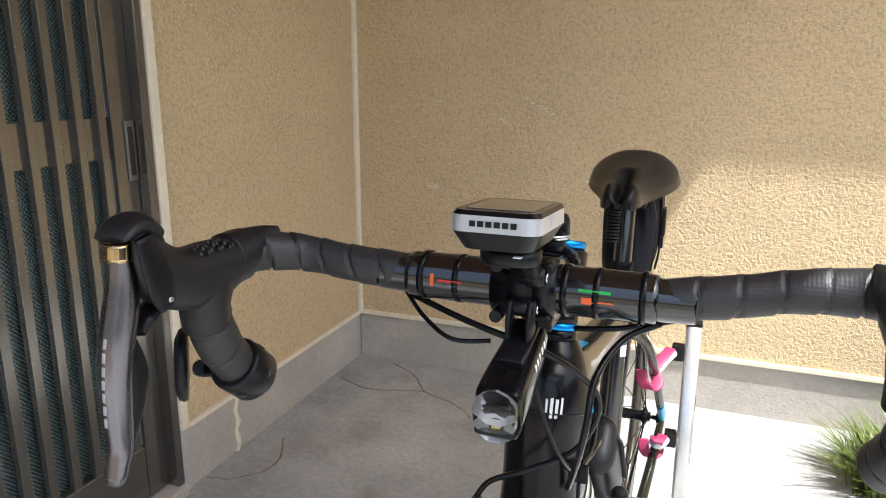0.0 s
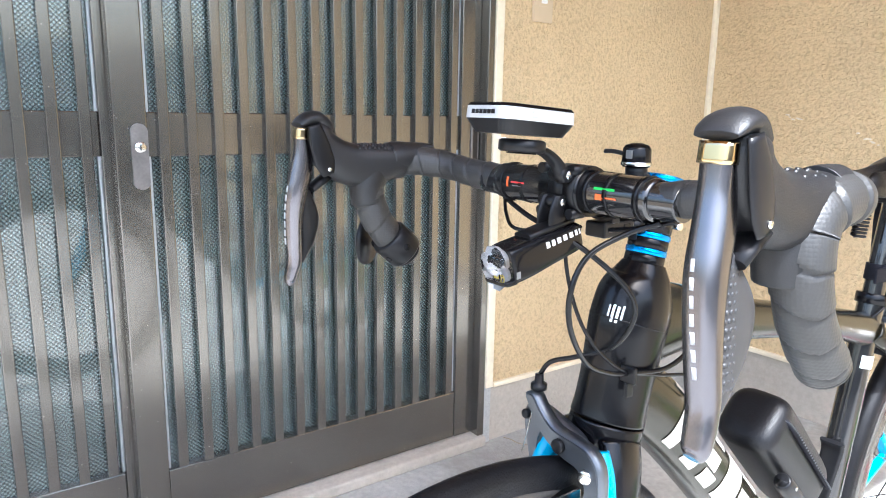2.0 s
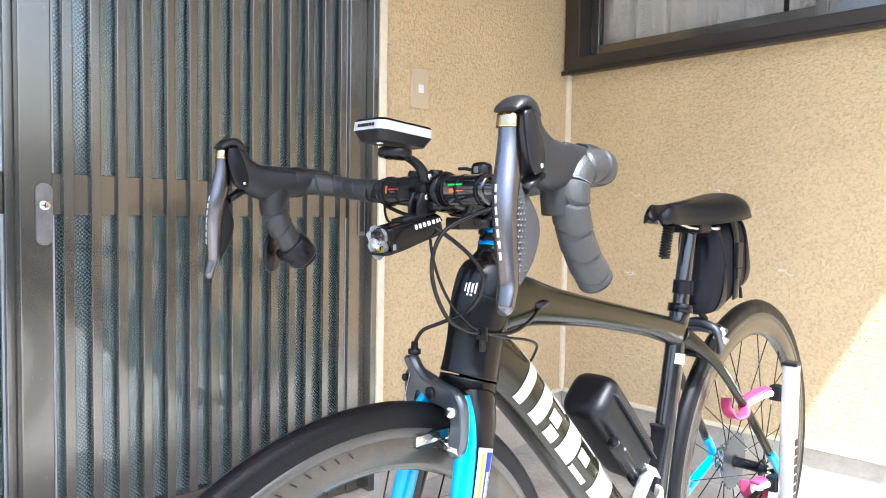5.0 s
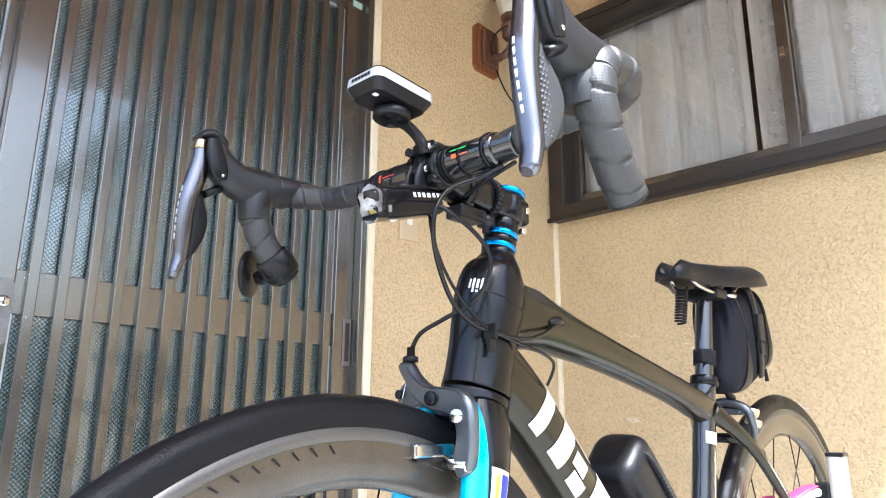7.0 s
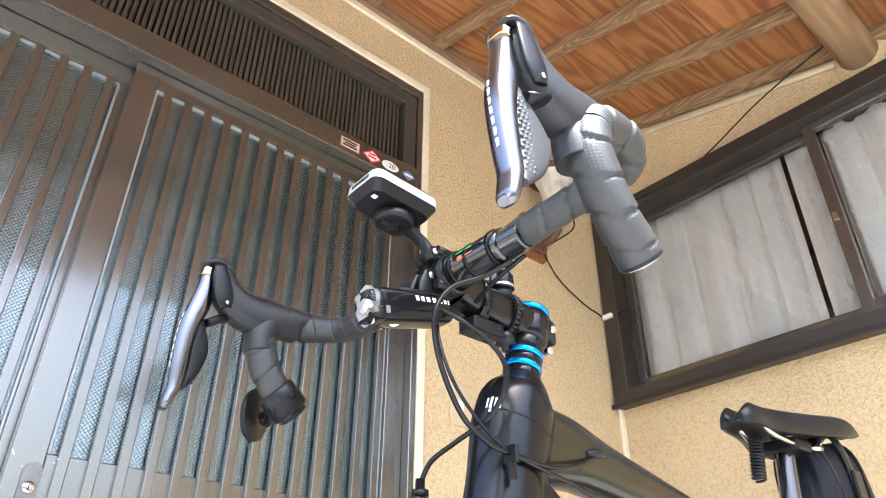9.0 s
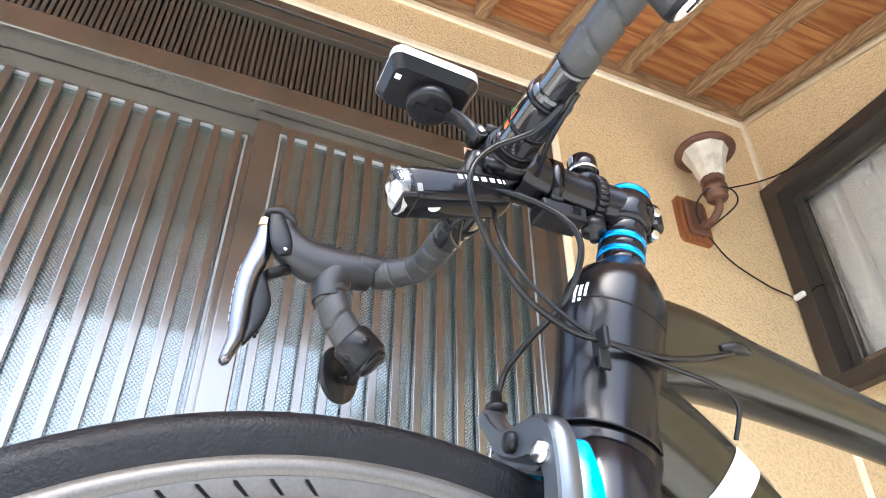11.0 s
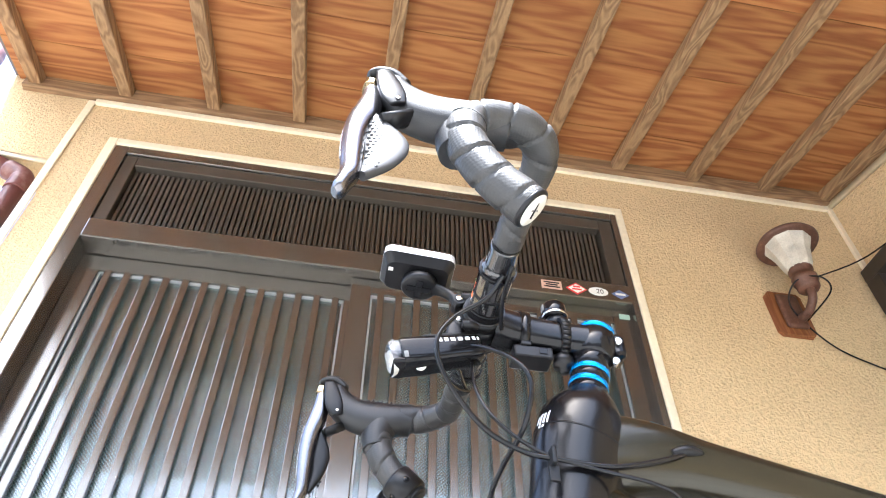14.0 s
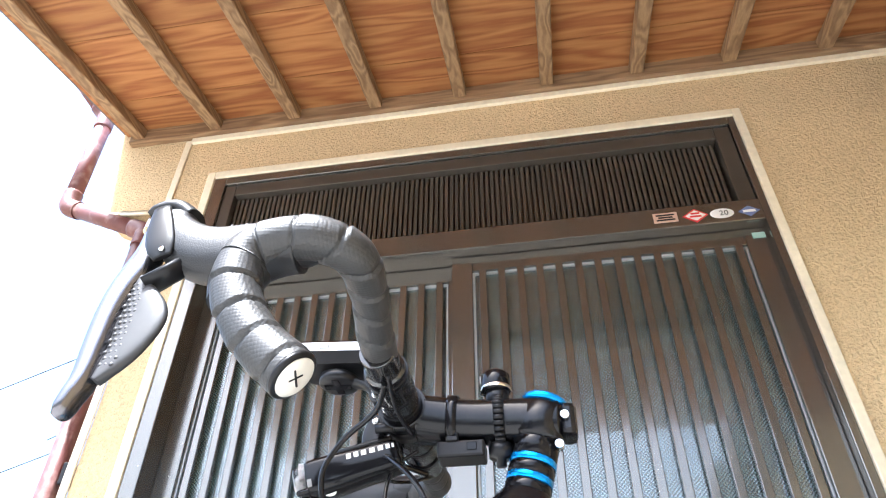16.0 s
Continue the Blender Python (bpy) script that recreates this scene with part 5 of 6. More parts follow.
def LF(z):
    """Front edge of the lever blade at a height."""
    return float(np.interp(z, [0.784, 0.797, 0.812, 0.832, 0.855, 0.875, 0.893, 0.911, 0.929], [0.2835, 0.2865, 0.2885, 0.2868, 0.2856, 0.2866, 0.2903, 0.2940, 0.2958]))


for sgn in (1, -1):
    P = bar_path(sgn)
    bp("bar_tape", wrapped(P, sgn), TAPE, bar, "black textured wrapped bar tape with slanted overlaps")
    e, d = Vector(P[-1]), (Vector(P[-1]) - Vector(P[-2])).normalized()
    pl_ = bp("bar_plug", disc(e - d * 0.001, 0.0154, 0.004, d, 28, 0.001), BLACK_PLASTIC, bar)
    bp("plug_face", disc(e + d * 0.0028, 0.0126, 0.0012, d, 28, 0.0004), mat("cream_plug_face", (0.62, 0.60, 0.54), 0.4, stain=0.1, stain_scale=60) if sgn > 0 else BLACK_PLASTIC, bar, "cream plug face with dark mark" if sgn > 0 else "")
    if sgn > 0:
        sdv = Vector((1, 0, 0))
        upv = d.cross(sdv)
        bm = bmesh.new()
        for q0, q1, w_ in (((-0.006, 0.002), (0.006, -0.002), 0.0007), ((-0.002, -0.004), (0.002, 0.004), 0.0005)):
            sweep(bm, [e + d * 0.0042 + sdv * q0[0] + upv * q0[1], e + d * 0.0042 + sdv * q1[0] + upv * q1[1]], w_, 6)
        bp("plug_mark", bm, BLACK_PLASTIC, bar)

    # hood, bracket and lever; the far one is clamped a little lower
    shift = (0.010, -0.012, -0.003) if sgn < 0 else (0.000, 0.003, 0.003)

    def hb(name, bm, *rest, **more):
        bmesh.ops.translate(bm, vec=shift, verts=bm.verts)
        return bp(name, bm, *rest, **more)

    hx = sgn * 0.209
    out = sgn * 0.004
    hood = hb("brake_hood", bent([
        (hx, 0.4080, 0.8990, 0.0150, 0.0150), (hx, 0.3930, 0.9005, 0.0165, 0.0172), (hx, 0.3740, 0.8985, 0.0165, 0.0208), (hx, 0.3530, 0.8995, 0.0158, 0.0202), (hx, 0.3370, 0.905, 0.0152, 0.0188),
        (hx, 0.3250, 0.914, 0.0146, 0.0172), (hx, 0.3185, 0.924, 0.0140, 0.0148), (hx, 0.3170, 0.933, 0.0132, 0.0128), (hx, 0.3175, 0.940, 0.0085, 0.0085)], 7, 26, power=2.4), RUBBER, label="black rubber brake hood")
    hb("hood_skirt", bent([(hx, 0.378, 0.903, 0.0150, 0.0150), (hx, 0.372, 0.890, 0.0165, 0.0190), (hx, 0.3685, 0.876, 0.0160, 0.0168), (hx, 0.370, 0.862, 0.0156, 0.0158)], 6, 24), RUBBER, hood)
    hb("hood_flap", bent([(hx, 0.393, 0.9035, 0.0165, 0.0168), (hx - sgn * 0.001, 0.409, 0.9050, 0.0160, 0.0160), (hx - sgn * 0.004, 0.421, 0.9080, 0.0126, 0.0124), (hx - sgn * 0.008, 0.432, 0.9115, 0.0072, 0.0084), (hx - sgn * 0.012, 0.440, 0.9150, 0.002, 0.003)], 6, 24), RUBBER, hood, "pointed rubber flap over the tape")
    hb("horn_cap", bent([(hx, 0.2975, 0.9365, 0.0112, 0.0026), (hx, 0.3015, 0.9392, 0.0130, 0.0046), (hx, 0.3085, 0.9420, 0.0132, 0.0064), (hx, 0.3175, 0.9415, 0.0126, 0.0072), (hx, 0.3275, 0.9340, 0.0100, 0.0062)], 5, 20), RUBBER, hood)
    bm = bmesh.new()
    for i in range(9):
        for j in range(5):
            q = (hx - sgn * 0.002 + (j - 2) * 0.0045 + (0.002 if i % 2 else 0), 0.356 + i * 0.0052, 0.9196 - 0.00002 * i - abs(j - 2) ** 2 * 0.0007 - (0.0015 if i > 6 else 0) - max(0, i - 3) * 0.0004)
            lathe(bm, [(0.0016, -0.002), (0.0013, 0.0004), (0, 0.0006)], q, (0, 0, 1), 5)
    hb("grip_pattern", bm, RUBBER, hood)
    inner = -sgn
    hb("bracket_plate", bent([(hx + 0.0122, 0.3090, 0.9370, 0.0022, 0.006), (hx + 0.0138, 0.3130, 0.9210, 0.0022, 0.009), (hx + 0.0142, 0.3180, 0.9030, 0.0022, 0.010), (hx + 0.0134, 0.3220, 0.8920, 0.0018, 0.006)], 4, 14), BLACK_PLASTIC, hood)
    hb("pivot_screw", disc((hx + 0.0154, 0.3215, 0.8970), 0.0020, 0.0018, (1, 0, 0), 14), STEEL, hood)
    hb("lever_cap", bent([(hx, 0.3012, 0.9340, 0.0088, 0.0058), (hx, 0.3008, 0.9240, 0.0090, 0.0066)], 4, 18, power=3.0), GOLD, hood, "gold chrome name cap")
    blade = []
    for z, off, w_, dep in ((0.929, 0.0, 0.0082, 0.0052), (0.911, 0.0, 0.0083, 0.0086), (0.893, 0.0012, 0.0092, 0.0102), (0.875, 0.0026, 0.0096, 0.0096), (0.855, 0.0044, 0.0092, 0.0086),
                            (0.832, 0.0062, 0.0086, 0.0078), (0.812, 0.0078, 0.0080, 0.0068), (0.800, 0.0088, 0.0078, 0.0056), (0.792, 0.0092, 0.0070, 0.0048), (0.789, 0.0092, 0.0042, 0.0028)):
        blade.append((hx + sgn * off, LF(z) + dep, z, w_, dep))
    lev = hb("brake_lever", bent(blade, 7, 24, power=2.3), LEVER, label="dark polished brake lever")
    for k in range(7):
        z0 = 0.882 - 0.0082 * k
        bm = bmesh.new()
        sweep(bm, [(hx + sgn * (0.0005 + 0.12 * (0.885 - z) ), LF(z) - 0.00005, z) for z in (z0, z0 - 0.0056)], [(0.0012, 0.0005)] * 2, 6, power=4)
        hb("lever_mark", bm, LEVER_MARK, lev, "pale block of the lever marking")
    pm = BLACK_PLASTIC if sgn < 0 else PADDLE
    fin = []
    for z, y0, y1 in ((0.884, 0.303, 0.309), (0.870, 0.302, 0.321), (0.856, 0.301, 0.331), (0.846, 0.301, 0.3325), (0.830, 0.302, 0.325), (0.816, 0.301, 0.313), (0.809, 0.301, 0.306)):
        if sgn < 0:
            y1 = y0 + (y1 - y0) * 0.6
        fin.append((hx + sgn * (0.004 + 0.06 * (0.885 - z)), (y0 + y1) / 2, z, 0.0038, (y1 - y0) / 2))
    hb("shift_paddle", bent(fin, 6, 18, power=2.6), pm, lev, "smooth grey shift paddle")
    bm = bmesh.new()
    for k in range(15):
        z = 0.877 - 0.0042 * k
        for q in range(3):
            lathe(bm, [(0.0017, -0.002), (0.0014, 0.0002), (0, 0.0004)], (hx + sgn * (0.0075 + 0.06 * (0.885 - z)), 0.3045 + 0.0034 * q + (0.0014 if k % 2 else 0), z), (sgn, 0, 0), 6)
    hb("paddle_grip", bm, pm, lev, "knurled strip on the paddle")
    hb("lever_strut", tube([(hx + out, 0.3330, 0.892), (hx + out, 0.3110, 0.878)], [(0.008, 0.005), (0.009, 0.004)], 12), BLACK_PLASTIC, lev)

# --- folded bar-end mirror on the far drop
mirror = thing("bar_end_mirror", (X0 - 0.209, 0.40, 0.80), "black round folding mirror clamped to the handlebar end", "mirror")
P = bar_path(-1)
e, d = Vector(P[-1]), (Vector(P[-1]) - Vector(P[-12])).normalized()


def mp_(name, bm, material, label=""):
    bmesh.ops.translate(bm, vec=(X0, 0, 0), verts=bm.verts)
    return part(name, bm, material, mirror, label)


mp_("clamp", tube([e - d * 0.030, e - d * 0.028, e - d * 0.004, e - d * 0.002], [0.0178, 0.0196, 0.0196, 0.018], 24), BLACK_PLASTIC)
for k in range(5):
    a = k * 2 * math.pi / 5
    rd = Vector((1, 0, 0)) * math.cos(a) + d.cross(Vector((1, 0, 0))) * math.sin(a)
    mp_("clamp_hole", disc(e - d * 0.016 + rd * 0.0190, 0.0036, 0.0012, rd, 14), BLACK_GLOSS)
mc = Vector((-0.248, 0.386, 0.812))
mp_("arm", bent([(*(e - d * 0.014 + Vector((-0.016, 0, 0))), 0.007, 0.007), (-0.240, 0.397, 0.805, 0.006, 0.006), (*(mc + Vector((0.012, 0.004, -0.002))), 0.006, 0.006)], 5, 12), BLACK_PLASTIC)
nd = Vector((0.78, 0.62, -0.05)).normalized()
mp_("mirror_back", turned([(0, -0.006), (0.020, -0.006), (0.0265, -0.003), (0.0275, 0.0), (0.0265, 0.003), (0, 0.003)], mc, nd, 36), BLACK_PLASTIC)

# --- headlight
light = thing("headlight", (X0, 0.39, 0.80), "gloss black bicycle headlight with a clear faceted lens under the handlebar", "headlight")


def on(th):
    def f(name, bm, material, label=""):
        bmesh.ops.translate(bm, vec=(X0, 0, 0), verts=bm.verts)
        return part(name, bm, material, th, label)
    return f


lp = on(light)
LD = Vector((0, 1, 0.055)).normalized()
lx = 0.003
LR = [(lx, 0.3580, 0.8345, 0.0132, 0.0136), (lx, 0.3620, 0.8355, 0.0142, 0.0146), (lx, 0.378, 0.8393, 0.0142, 0.0146), (lx, 0.402, 0.8452, 0.0134, 0.0132), (lx, 0.428, 0.8515, 0.0124, 0.0118), (lx, 0.431, 0.8523, 0.0100, 0.0092)]
lp("body", bent(LR, 6, 32, power=5.0), BLACK_GLOSS)
lp("chin", bent([(lx, 0.3625, 0.8238, 0.0136, 0.0030), (lx, 0.3570, 0.8228, 0.0134, 0.0028), (lx, 0.3530, 0.8225, 0.0126, 0.0024), (lx, 0.3518, 0.8225, 0.0110, 0.0012)], 4, 20, power=4.0), BLACK_GLOSS, "gloss black chin below the lens")
lp("lens", bent([(lx, 0.3600, 0.8362, 0.0130, 0.0118), (lx, 0.3530, 0.8344, 0.0130, 0.0118), (lx, 0.3490, 0.8330, 0.0124, 0.0110), (lx, 0.3474, 0.8325, 0.0100, 0.0086)], 4, 28, power=4.0), LENS, "clear faceted lens")
bm = bmesh.new()
for dz in (0.0062, -0.0062):
    lathe(bm, [(0.0120, 0.0), (0.0092, 0.005), (0.005, 0.0085), (0.002, 0.0092)], (lx, 0.3512, 0.8332 + dz), (0, 1, 0.24), 9)
for f_ in bm.faces:
    f_.smooth = False
lp("reflector", bm, REFLECT, "silver reflector")
for dz in (0.0062, -0.0062):
    lp("led", box(lx - 0.0024, lx + 0.0024, 0.3572, 0.3584, 0.8345 + dz - 0.0018, 0.8345 + dz + 0.0018), YELLOW_LED, "yellow light chip")
lp("port_cover", disc((lx + 0.0045, 0.3770, 0.8258), 0.0052, 0.0010, (0.5, 0.2, -1), 20, 0.0003), WHITE, "round white port cover")
lp("mark", shell(LR, 0.12, 0.22, 5, 35, 0.0006, power=3.4), GREY_MARK, "small grey mark")
for k in range(7):
    lp("side_mark", shell(LR, 0.52 + 0.046 * k, 0.548 + 0.046 * k, -24, -6, 0.0005, power=3.4), WHITE, "row of white marking blocks on the side")
lp("bracket_foot", bent([(lx, 0.378, 0.8548, 0.0090, 0.0025), (lx, 0.425, 0.8655, 0.0090, 0.0025)], 3, 14, power=5), BLACK_PLASTIC)
for x in (-0.0075, 0.0055):
    lp("bracket_arm", bent([(x + 0.003, 0.410, 0.8620, 0.0026, 0.011), (x + 0.003, 0.408, 0.870, 0.0026, 0.0085), (x + 0.003, 0.409, 0.877, 0.0026, 0.007), (x + 0.003, 0.411, 0.884, 0.0026, 0.006)], 4, 12), BLACK_PLASTIC)
lp("bracket_clamp", tube([(-0.0085, BY, BZ), (0.0075, BY, BZ)], 0.0205, 24, side=(0, 0, 1)), BLACK_PLASTIC)
lp("bracket_bolt", tube([(-0.0105, 0.411, 0.880), (0.0115, 0.411, 0.880)], 0.0055, 14, side=(0, 0, 1)), BLACK_PLASTIC)
lp("bolt_head", disc((0.0112, 0.411, 0.880), 0.0032, 0.0016, (1, 0, 0), 12), STEEL)

# --- bicycle computer on its out-front mount
gps = thing("bike_computer", (X0, 0.368, 0.93), "silver and black bicycle computer on an out-front mount", "computer")
gp = on(gps)
TI = Matrix.Translation((0.004, 0.3705, 0.9425)) @ Matrix.Rotation(radians(-4), 4, "X") @ Matrix.Scale(0.95, 4)


def tilted(bm):
    bmesh.ops.transform(bm, matrix=TI, verts=bm.verts)
    return bm


def slab(hw, hl, z0, z1, inset0, inset1, n=6, rad=0.009):
    """A rounded slab whose lower edge is drawn in by inset0 and upper by inset1."""
    bm = bmesh.new()
    rings = []
    for z, ins in ((z0, inset0), (z1, inset1)):
        ring = []
        for cx, cy, a0 in ((1, 1, 0), (-1, 1, 90), (-1, -1, 180), (1, -1, 270)):
            for k in range(n + 1):
                a = radians(a0 + 90 * k / n)
                ring.append(bm.verts.new((cx * (hw - ins - rad) + rad * math.cos(a), cy * (hl - ins - rad) + rad * math.sin(a), z)))
        rings.append(ring)
    m_ = len(rings[0])
    bm.faces.new(rings[0][::-1]), bm.faces.new(rings[1])
    for k in range(m_):
        bm.faces.new((rings[0][k], rings[0][(k + 1) % m_], rings[1][(k + 1) % m_], rings[1][k]))
    return bm


gp("lower_case", tilted(slab(0.0255, 0.0375, -0.0115, -0.0012, 0.0055, 0.0)), BLACK_PLASTIC)
gp("side_band", tilted(slab(0.0257, 0.0377, -0.0012, 0.0080, 0.0, 0.0004)), GPS_GREY, "silver side band")
gp("top_case", tilted(slab(0.0254, 0.0374, 0.0080, 0.0105, 0.0, 0.0015)), BLACK_GLOSS)
gp("screen", tilted(slab(0.0195, 0.0275, 0.0105, 0.0109, 0.0, 0.0002, rad=0.002)), SCREEN, "dark display")
for k in range(6):
    gp("front_mark", tilted(box(-0.0130 + k * 0.0046, -0.0097 + k * 0.0046, -0.0382, -0.0376, 0.0020, 0.0052)), BLACK_PLASTIC, "dark marking block on the front")
gp("side_button", tilted(box(0.0252, 0.0266, -0.012, -0.003, 0.0012, 0.0062, bevel=0.0006)), GPS_GREY)
gp("side_button", tilted(box(-0.0266, -0.0252, -0.012, -0.003, 0.0012, 0.0062, bevel=0.0006)), GPS_GREY)
gp("under_mark", tilted(box(0.010, 0.0145, -0.030, -0.0255, -0.0149, -0.0143)), WHITE)
gp("mount_puck", tilted(turned([(0, -0.0245), (0.0165, -0.0245), (0.0185, -0.023), (0.0185, -0.016), (0.016, -0.0145), (0, -0.0145)], (0, 0.004, 0), (0, 0, 1), 32)), BLACK_PLASTIC)
gp("puck_cross", tilted(bx(box(-0.0125, 0.0125, 0.0005, 0.0075, -0.0256, -0.0246, bevel=0.0004), -0.0035, 0.0035, -0.0085, 0.0165, -0.0258, -0.0247)), BLACK_GLOSS)
gp("mount_arm", bent([(0.004, 0.380, 0.9225, 0.0085, 0.0032), (0.005, 0.394, 0.9190, 0.0066, 0.0034), (0.007, 0.404, 0.912, 0.0058, 0.0040), (0.009, 0.409, 0.904, 0.0058, 0.0052), (0.010, 0.413, 0.898, 0.0062, 0.0060)], 5, 16, power=2.8), BLACK_PLASTIC, "black out-front arm")
gp("mount_clamp", tube([(0.0078, BY, BZ), (0.0185, BY, BZ)], 0.0203, 24, side=(0, 0, 1)), BLACK_PLASTIC)
gp("mount_bolt", tube([(0.0, 0.4105, 0.9015), (0.0165, 0.4105, 0.9015)], 0.0058, 14, side=(0, 0, 1)), BLACK_PLASTIC)
gp("bolt_head", disc((0.0165, 0.4105, 0.9015), 0.0034, 0.0018, (1, 0, 0), 12), STEEL)

# --- bell and small box on the stem
bell = thing("bicycle_bell", (X0, 0.51, 0.895), "small black bell strapped on the stem", "bell")
be = on(bell)
be("dome", turned([(0, 0.931), (0.004, 0.931), (0.010, 0.929), (0.0120, 0.926), (0.0125, 0.914), (0.0115, 0.9105), (0, 0.9105)], (0, 0.510, -0.007), n=28), BLACK_GLOSS)
be("rim", turned([(0.0127, 0.9112), (0.0131, 0.912), (0.0131, 0.9135), (0.0127, 0.9143)], (0, 0.510, -0.0065), n=28), STEEL)
be("mark", box(-0.001, 0.005, 0.4970, 0.4982, 0.911, 0.918), GREY_MARK, "small white mark")
be("striker", bent([(-0.008, 0.505, 0.914, 0.003, 0.002), (-0.016, 0.500, 0.916, 0.003, 0.002), (-0.024, 0.497, 0.916, 0.004, 0.002)], 4, 10), BLACK_PLASTIC)
be("base", disc((0, 0.511, 0.894), 0.0095, 0.0105, (0, 0, 1)), BLACK_PLASTIC)
for k in range(28):
    a = 2 * math.pi * k / 28
    be("strap_rib", tube([(0.0195 * math.cos(a), 0.5085, 0.8775 + 0.0205 * math.sin(a)), (0.0195 * math.cos(a), 0.5165, 0.8775 + 0.0205 * math.sin(a))], 0.0024, 6, side=(0, 0, 1)), BLACK_PLASTIC)
be("strap_knob", turned([(0, 0.840), (0.004, 0.840), (0.004, 0.846), (0.0095, 0.847), (0.010, 0.857), (0.006, 0.859), (0, 0.859)], (0, 0.512, 0), n=14), BLACK_PLASTIC)
jb = thing("junction_box", (X0, 0.48, 0.845), "small black electronic box strapped below the stem", "box")
jp = on(jb)
jp("case", box(-0.011, 0.011, 0.462, 0.500, 0.846, 0.8595, bevel=0.002), BLACK_PLASTIC)
jp("button", box(0.0108, 0.0118, 0.486, 0.494, 0.8505, 0.8570, bevel=0.0004), BLACK_GLOSS)
jp("strap", tube([(0, 0.470, 0.8805), (0, 0.4785, 0.880)], [(0.0185, 0.0205)] * 2, 24, power=3.0), BLACK_GLOSS)
jp("strap_buckle", box(0.006, 0.0125, 0.4695, 0.4790, 0.8585, 0.8680, bevel=0.001), BLACK_PLASTIC)

# --- cables
def cab(name, pts, r_, label="", material=CABLE):
    return bp(name, tube(curve(pts, 8), r_, 10, side=(0.3, 0.5, 1)), material, label=label)


cab("brake_cable", [(-0.085, 0.436, 0.872), (-0.04, 0.420, 0.864), (-0.005, 0.412, 0.858), (0.022, 0.428, 0.842), (0.043, 0.452, 0.815), (0.047, 0.463, 0.790), (0.032, 0.459, 0.760), (0.0, 0.449, 0.743), (-0.026, 0.444, 0.731), (-0.037, 0.442, 0.714)], 0.0022, "black brake cable looping to the front brake")
cab("rear_brake_cable", [(0.085, 0.436, 0.872), (0.064, 0.425, 0.862), (0.052, 0.398, 0.846), (0.050, 0.384, 0.820), (0.044, 0.393, 0.788), (0.035, 0.423, 0.753), (0.031, 0.455, 0.737), (0.033, 0.480, 0.732), (0.036, 0.525, 0.728), (0.033, 0.565, 0.738), (0.024, 0.600, 0.754)], 0.0022, "black brake cable entering the top tube")
cab("wire", [(0.0, 0.445, 0.857), (0.004, 0.425, 0.840), (0.016, 0.424, 0.800), (0.026, 0.438, 0.765), (0.032, 0.470, 0.737), (0.036, 0.515, 0.724), (0.038, 0.555, 0.716), (0.036, 0.5755, 0.706), (0.026, 0.577, 0.686)], 0.0016, "thin black wire from the stem to the down tube")
cab("wire", [(-0.09, 0.440, 0.872), (-0.07, 0.425, 0.860), (-0.045, 0.412, 0.852), (-0.02, 0.418, 0.852)], 0.0016, "thin black wire under the handlebar")
cab("wire", [(0.095, 0.441, 0.874), (0.06, 0.440, 0.864), (0.03, 0.446, 0.858)], 0.0020, "thin black wire under the handlebar")
bm = box(0.026, 0.041, 0.4760, 0.4800, 0.724, 0.739, bevel=0.0012)
bx(bm, 0.033, 0.036, 0.474, 0.482, 0.712, 0.7245, bevel=0.0005)
bp("cable_tie", bm, BLACK_PLASTIC, label="black plastic cable tie")

# --- front brake
def plate(outline, y0, y1, bevel=0.0022):
    """A forged flat arm: an outline across and up, rounded through twice, with bevelled edges."""
    ring = []
    m_ = len(outline)
    for k in range(m_):
        a, b, c, d_ = (Vector(outline[(k + q) % m_]) for q in (-1, 0, 1, 2))
        for t in (0.0, 0.33, 0.67):
            ring.append(0.5 * (2 * b + (c - a) * t + (2 * a - 5 * b + 4 * c - d_) * t * t + (3 * b - a - 3 * c + d_) * t ** 3))
    bm = bmesh.new()
    f0 = [bm.verts.new((q.x, y0, q.y)) for q in ring]
    f1 = [bm.verts.new((q.x, y1, q.y)) for q in ring]
    fa, fb_ = bm.faces.new(f0), bm.faces.new(f1[::-1])
    for k in range(len(ring)):
        k2 = (k + 1) % len(ring)
        bm.faces.new((f0[k], f1[k], f1[k2], f0[k2])).smooth = True
    bmesh.ops.recalc_face_normals(bm, faces=bm.faces)
    bmesh.ops.bevel(bm, geom=list(fa.edges) + list(fb_.edges), offset=bevel, segments=2, affect="EDGES")
    return bm


fb = bp("front_brake", plate([(-0.041, 0.700), (-0.030, 0.703), (-0.020, 0.692), (-0.004, 0.681), (0.018, 0.679), (0.036, 0.676), (0.048, 0.664), (0.051, 0.644), (0.050, 0.622), (0.045, 0.607), (0.035, 0.604), (0.031, 0.618),
                              (0.034, 0.640), (0.026, 0.654), (0.006, 0.658), (-0.016, 0.668), (-0.032, 0.686)], 0.428, 0.443), GREY_METAL, label="dark grey dual-pivot front brake")
bp("brake_arm", plate([(-0.056, 0.676), (-0.048, 0.685), (-0.032, 0.685), (-0.012, 0.680), (0.012, 0.672), (0.016, 0.660), (0.002, 0.654), (-0.018, 0.662), (-0.032, 0.660), (-0.036, 0.640), (-0.031, 0.612), (-0.040, 0.606), (-0.049, 0.632), (-0.056, 0.660)], 0.4435, 0.457), GREY_METAL, fb)
bp("arm_bolt", disc((-0.050, 0.4440, 0.674), 0.0045, 0.006, (0, -1, 0), 14), BLACK_PLASTIC, fb)
bp("pivot_bolt", disc((0.036, 0.4295, 0.654), 0.0062, 0.005, (0.35, -1, 0), 16), STEEL, fb)
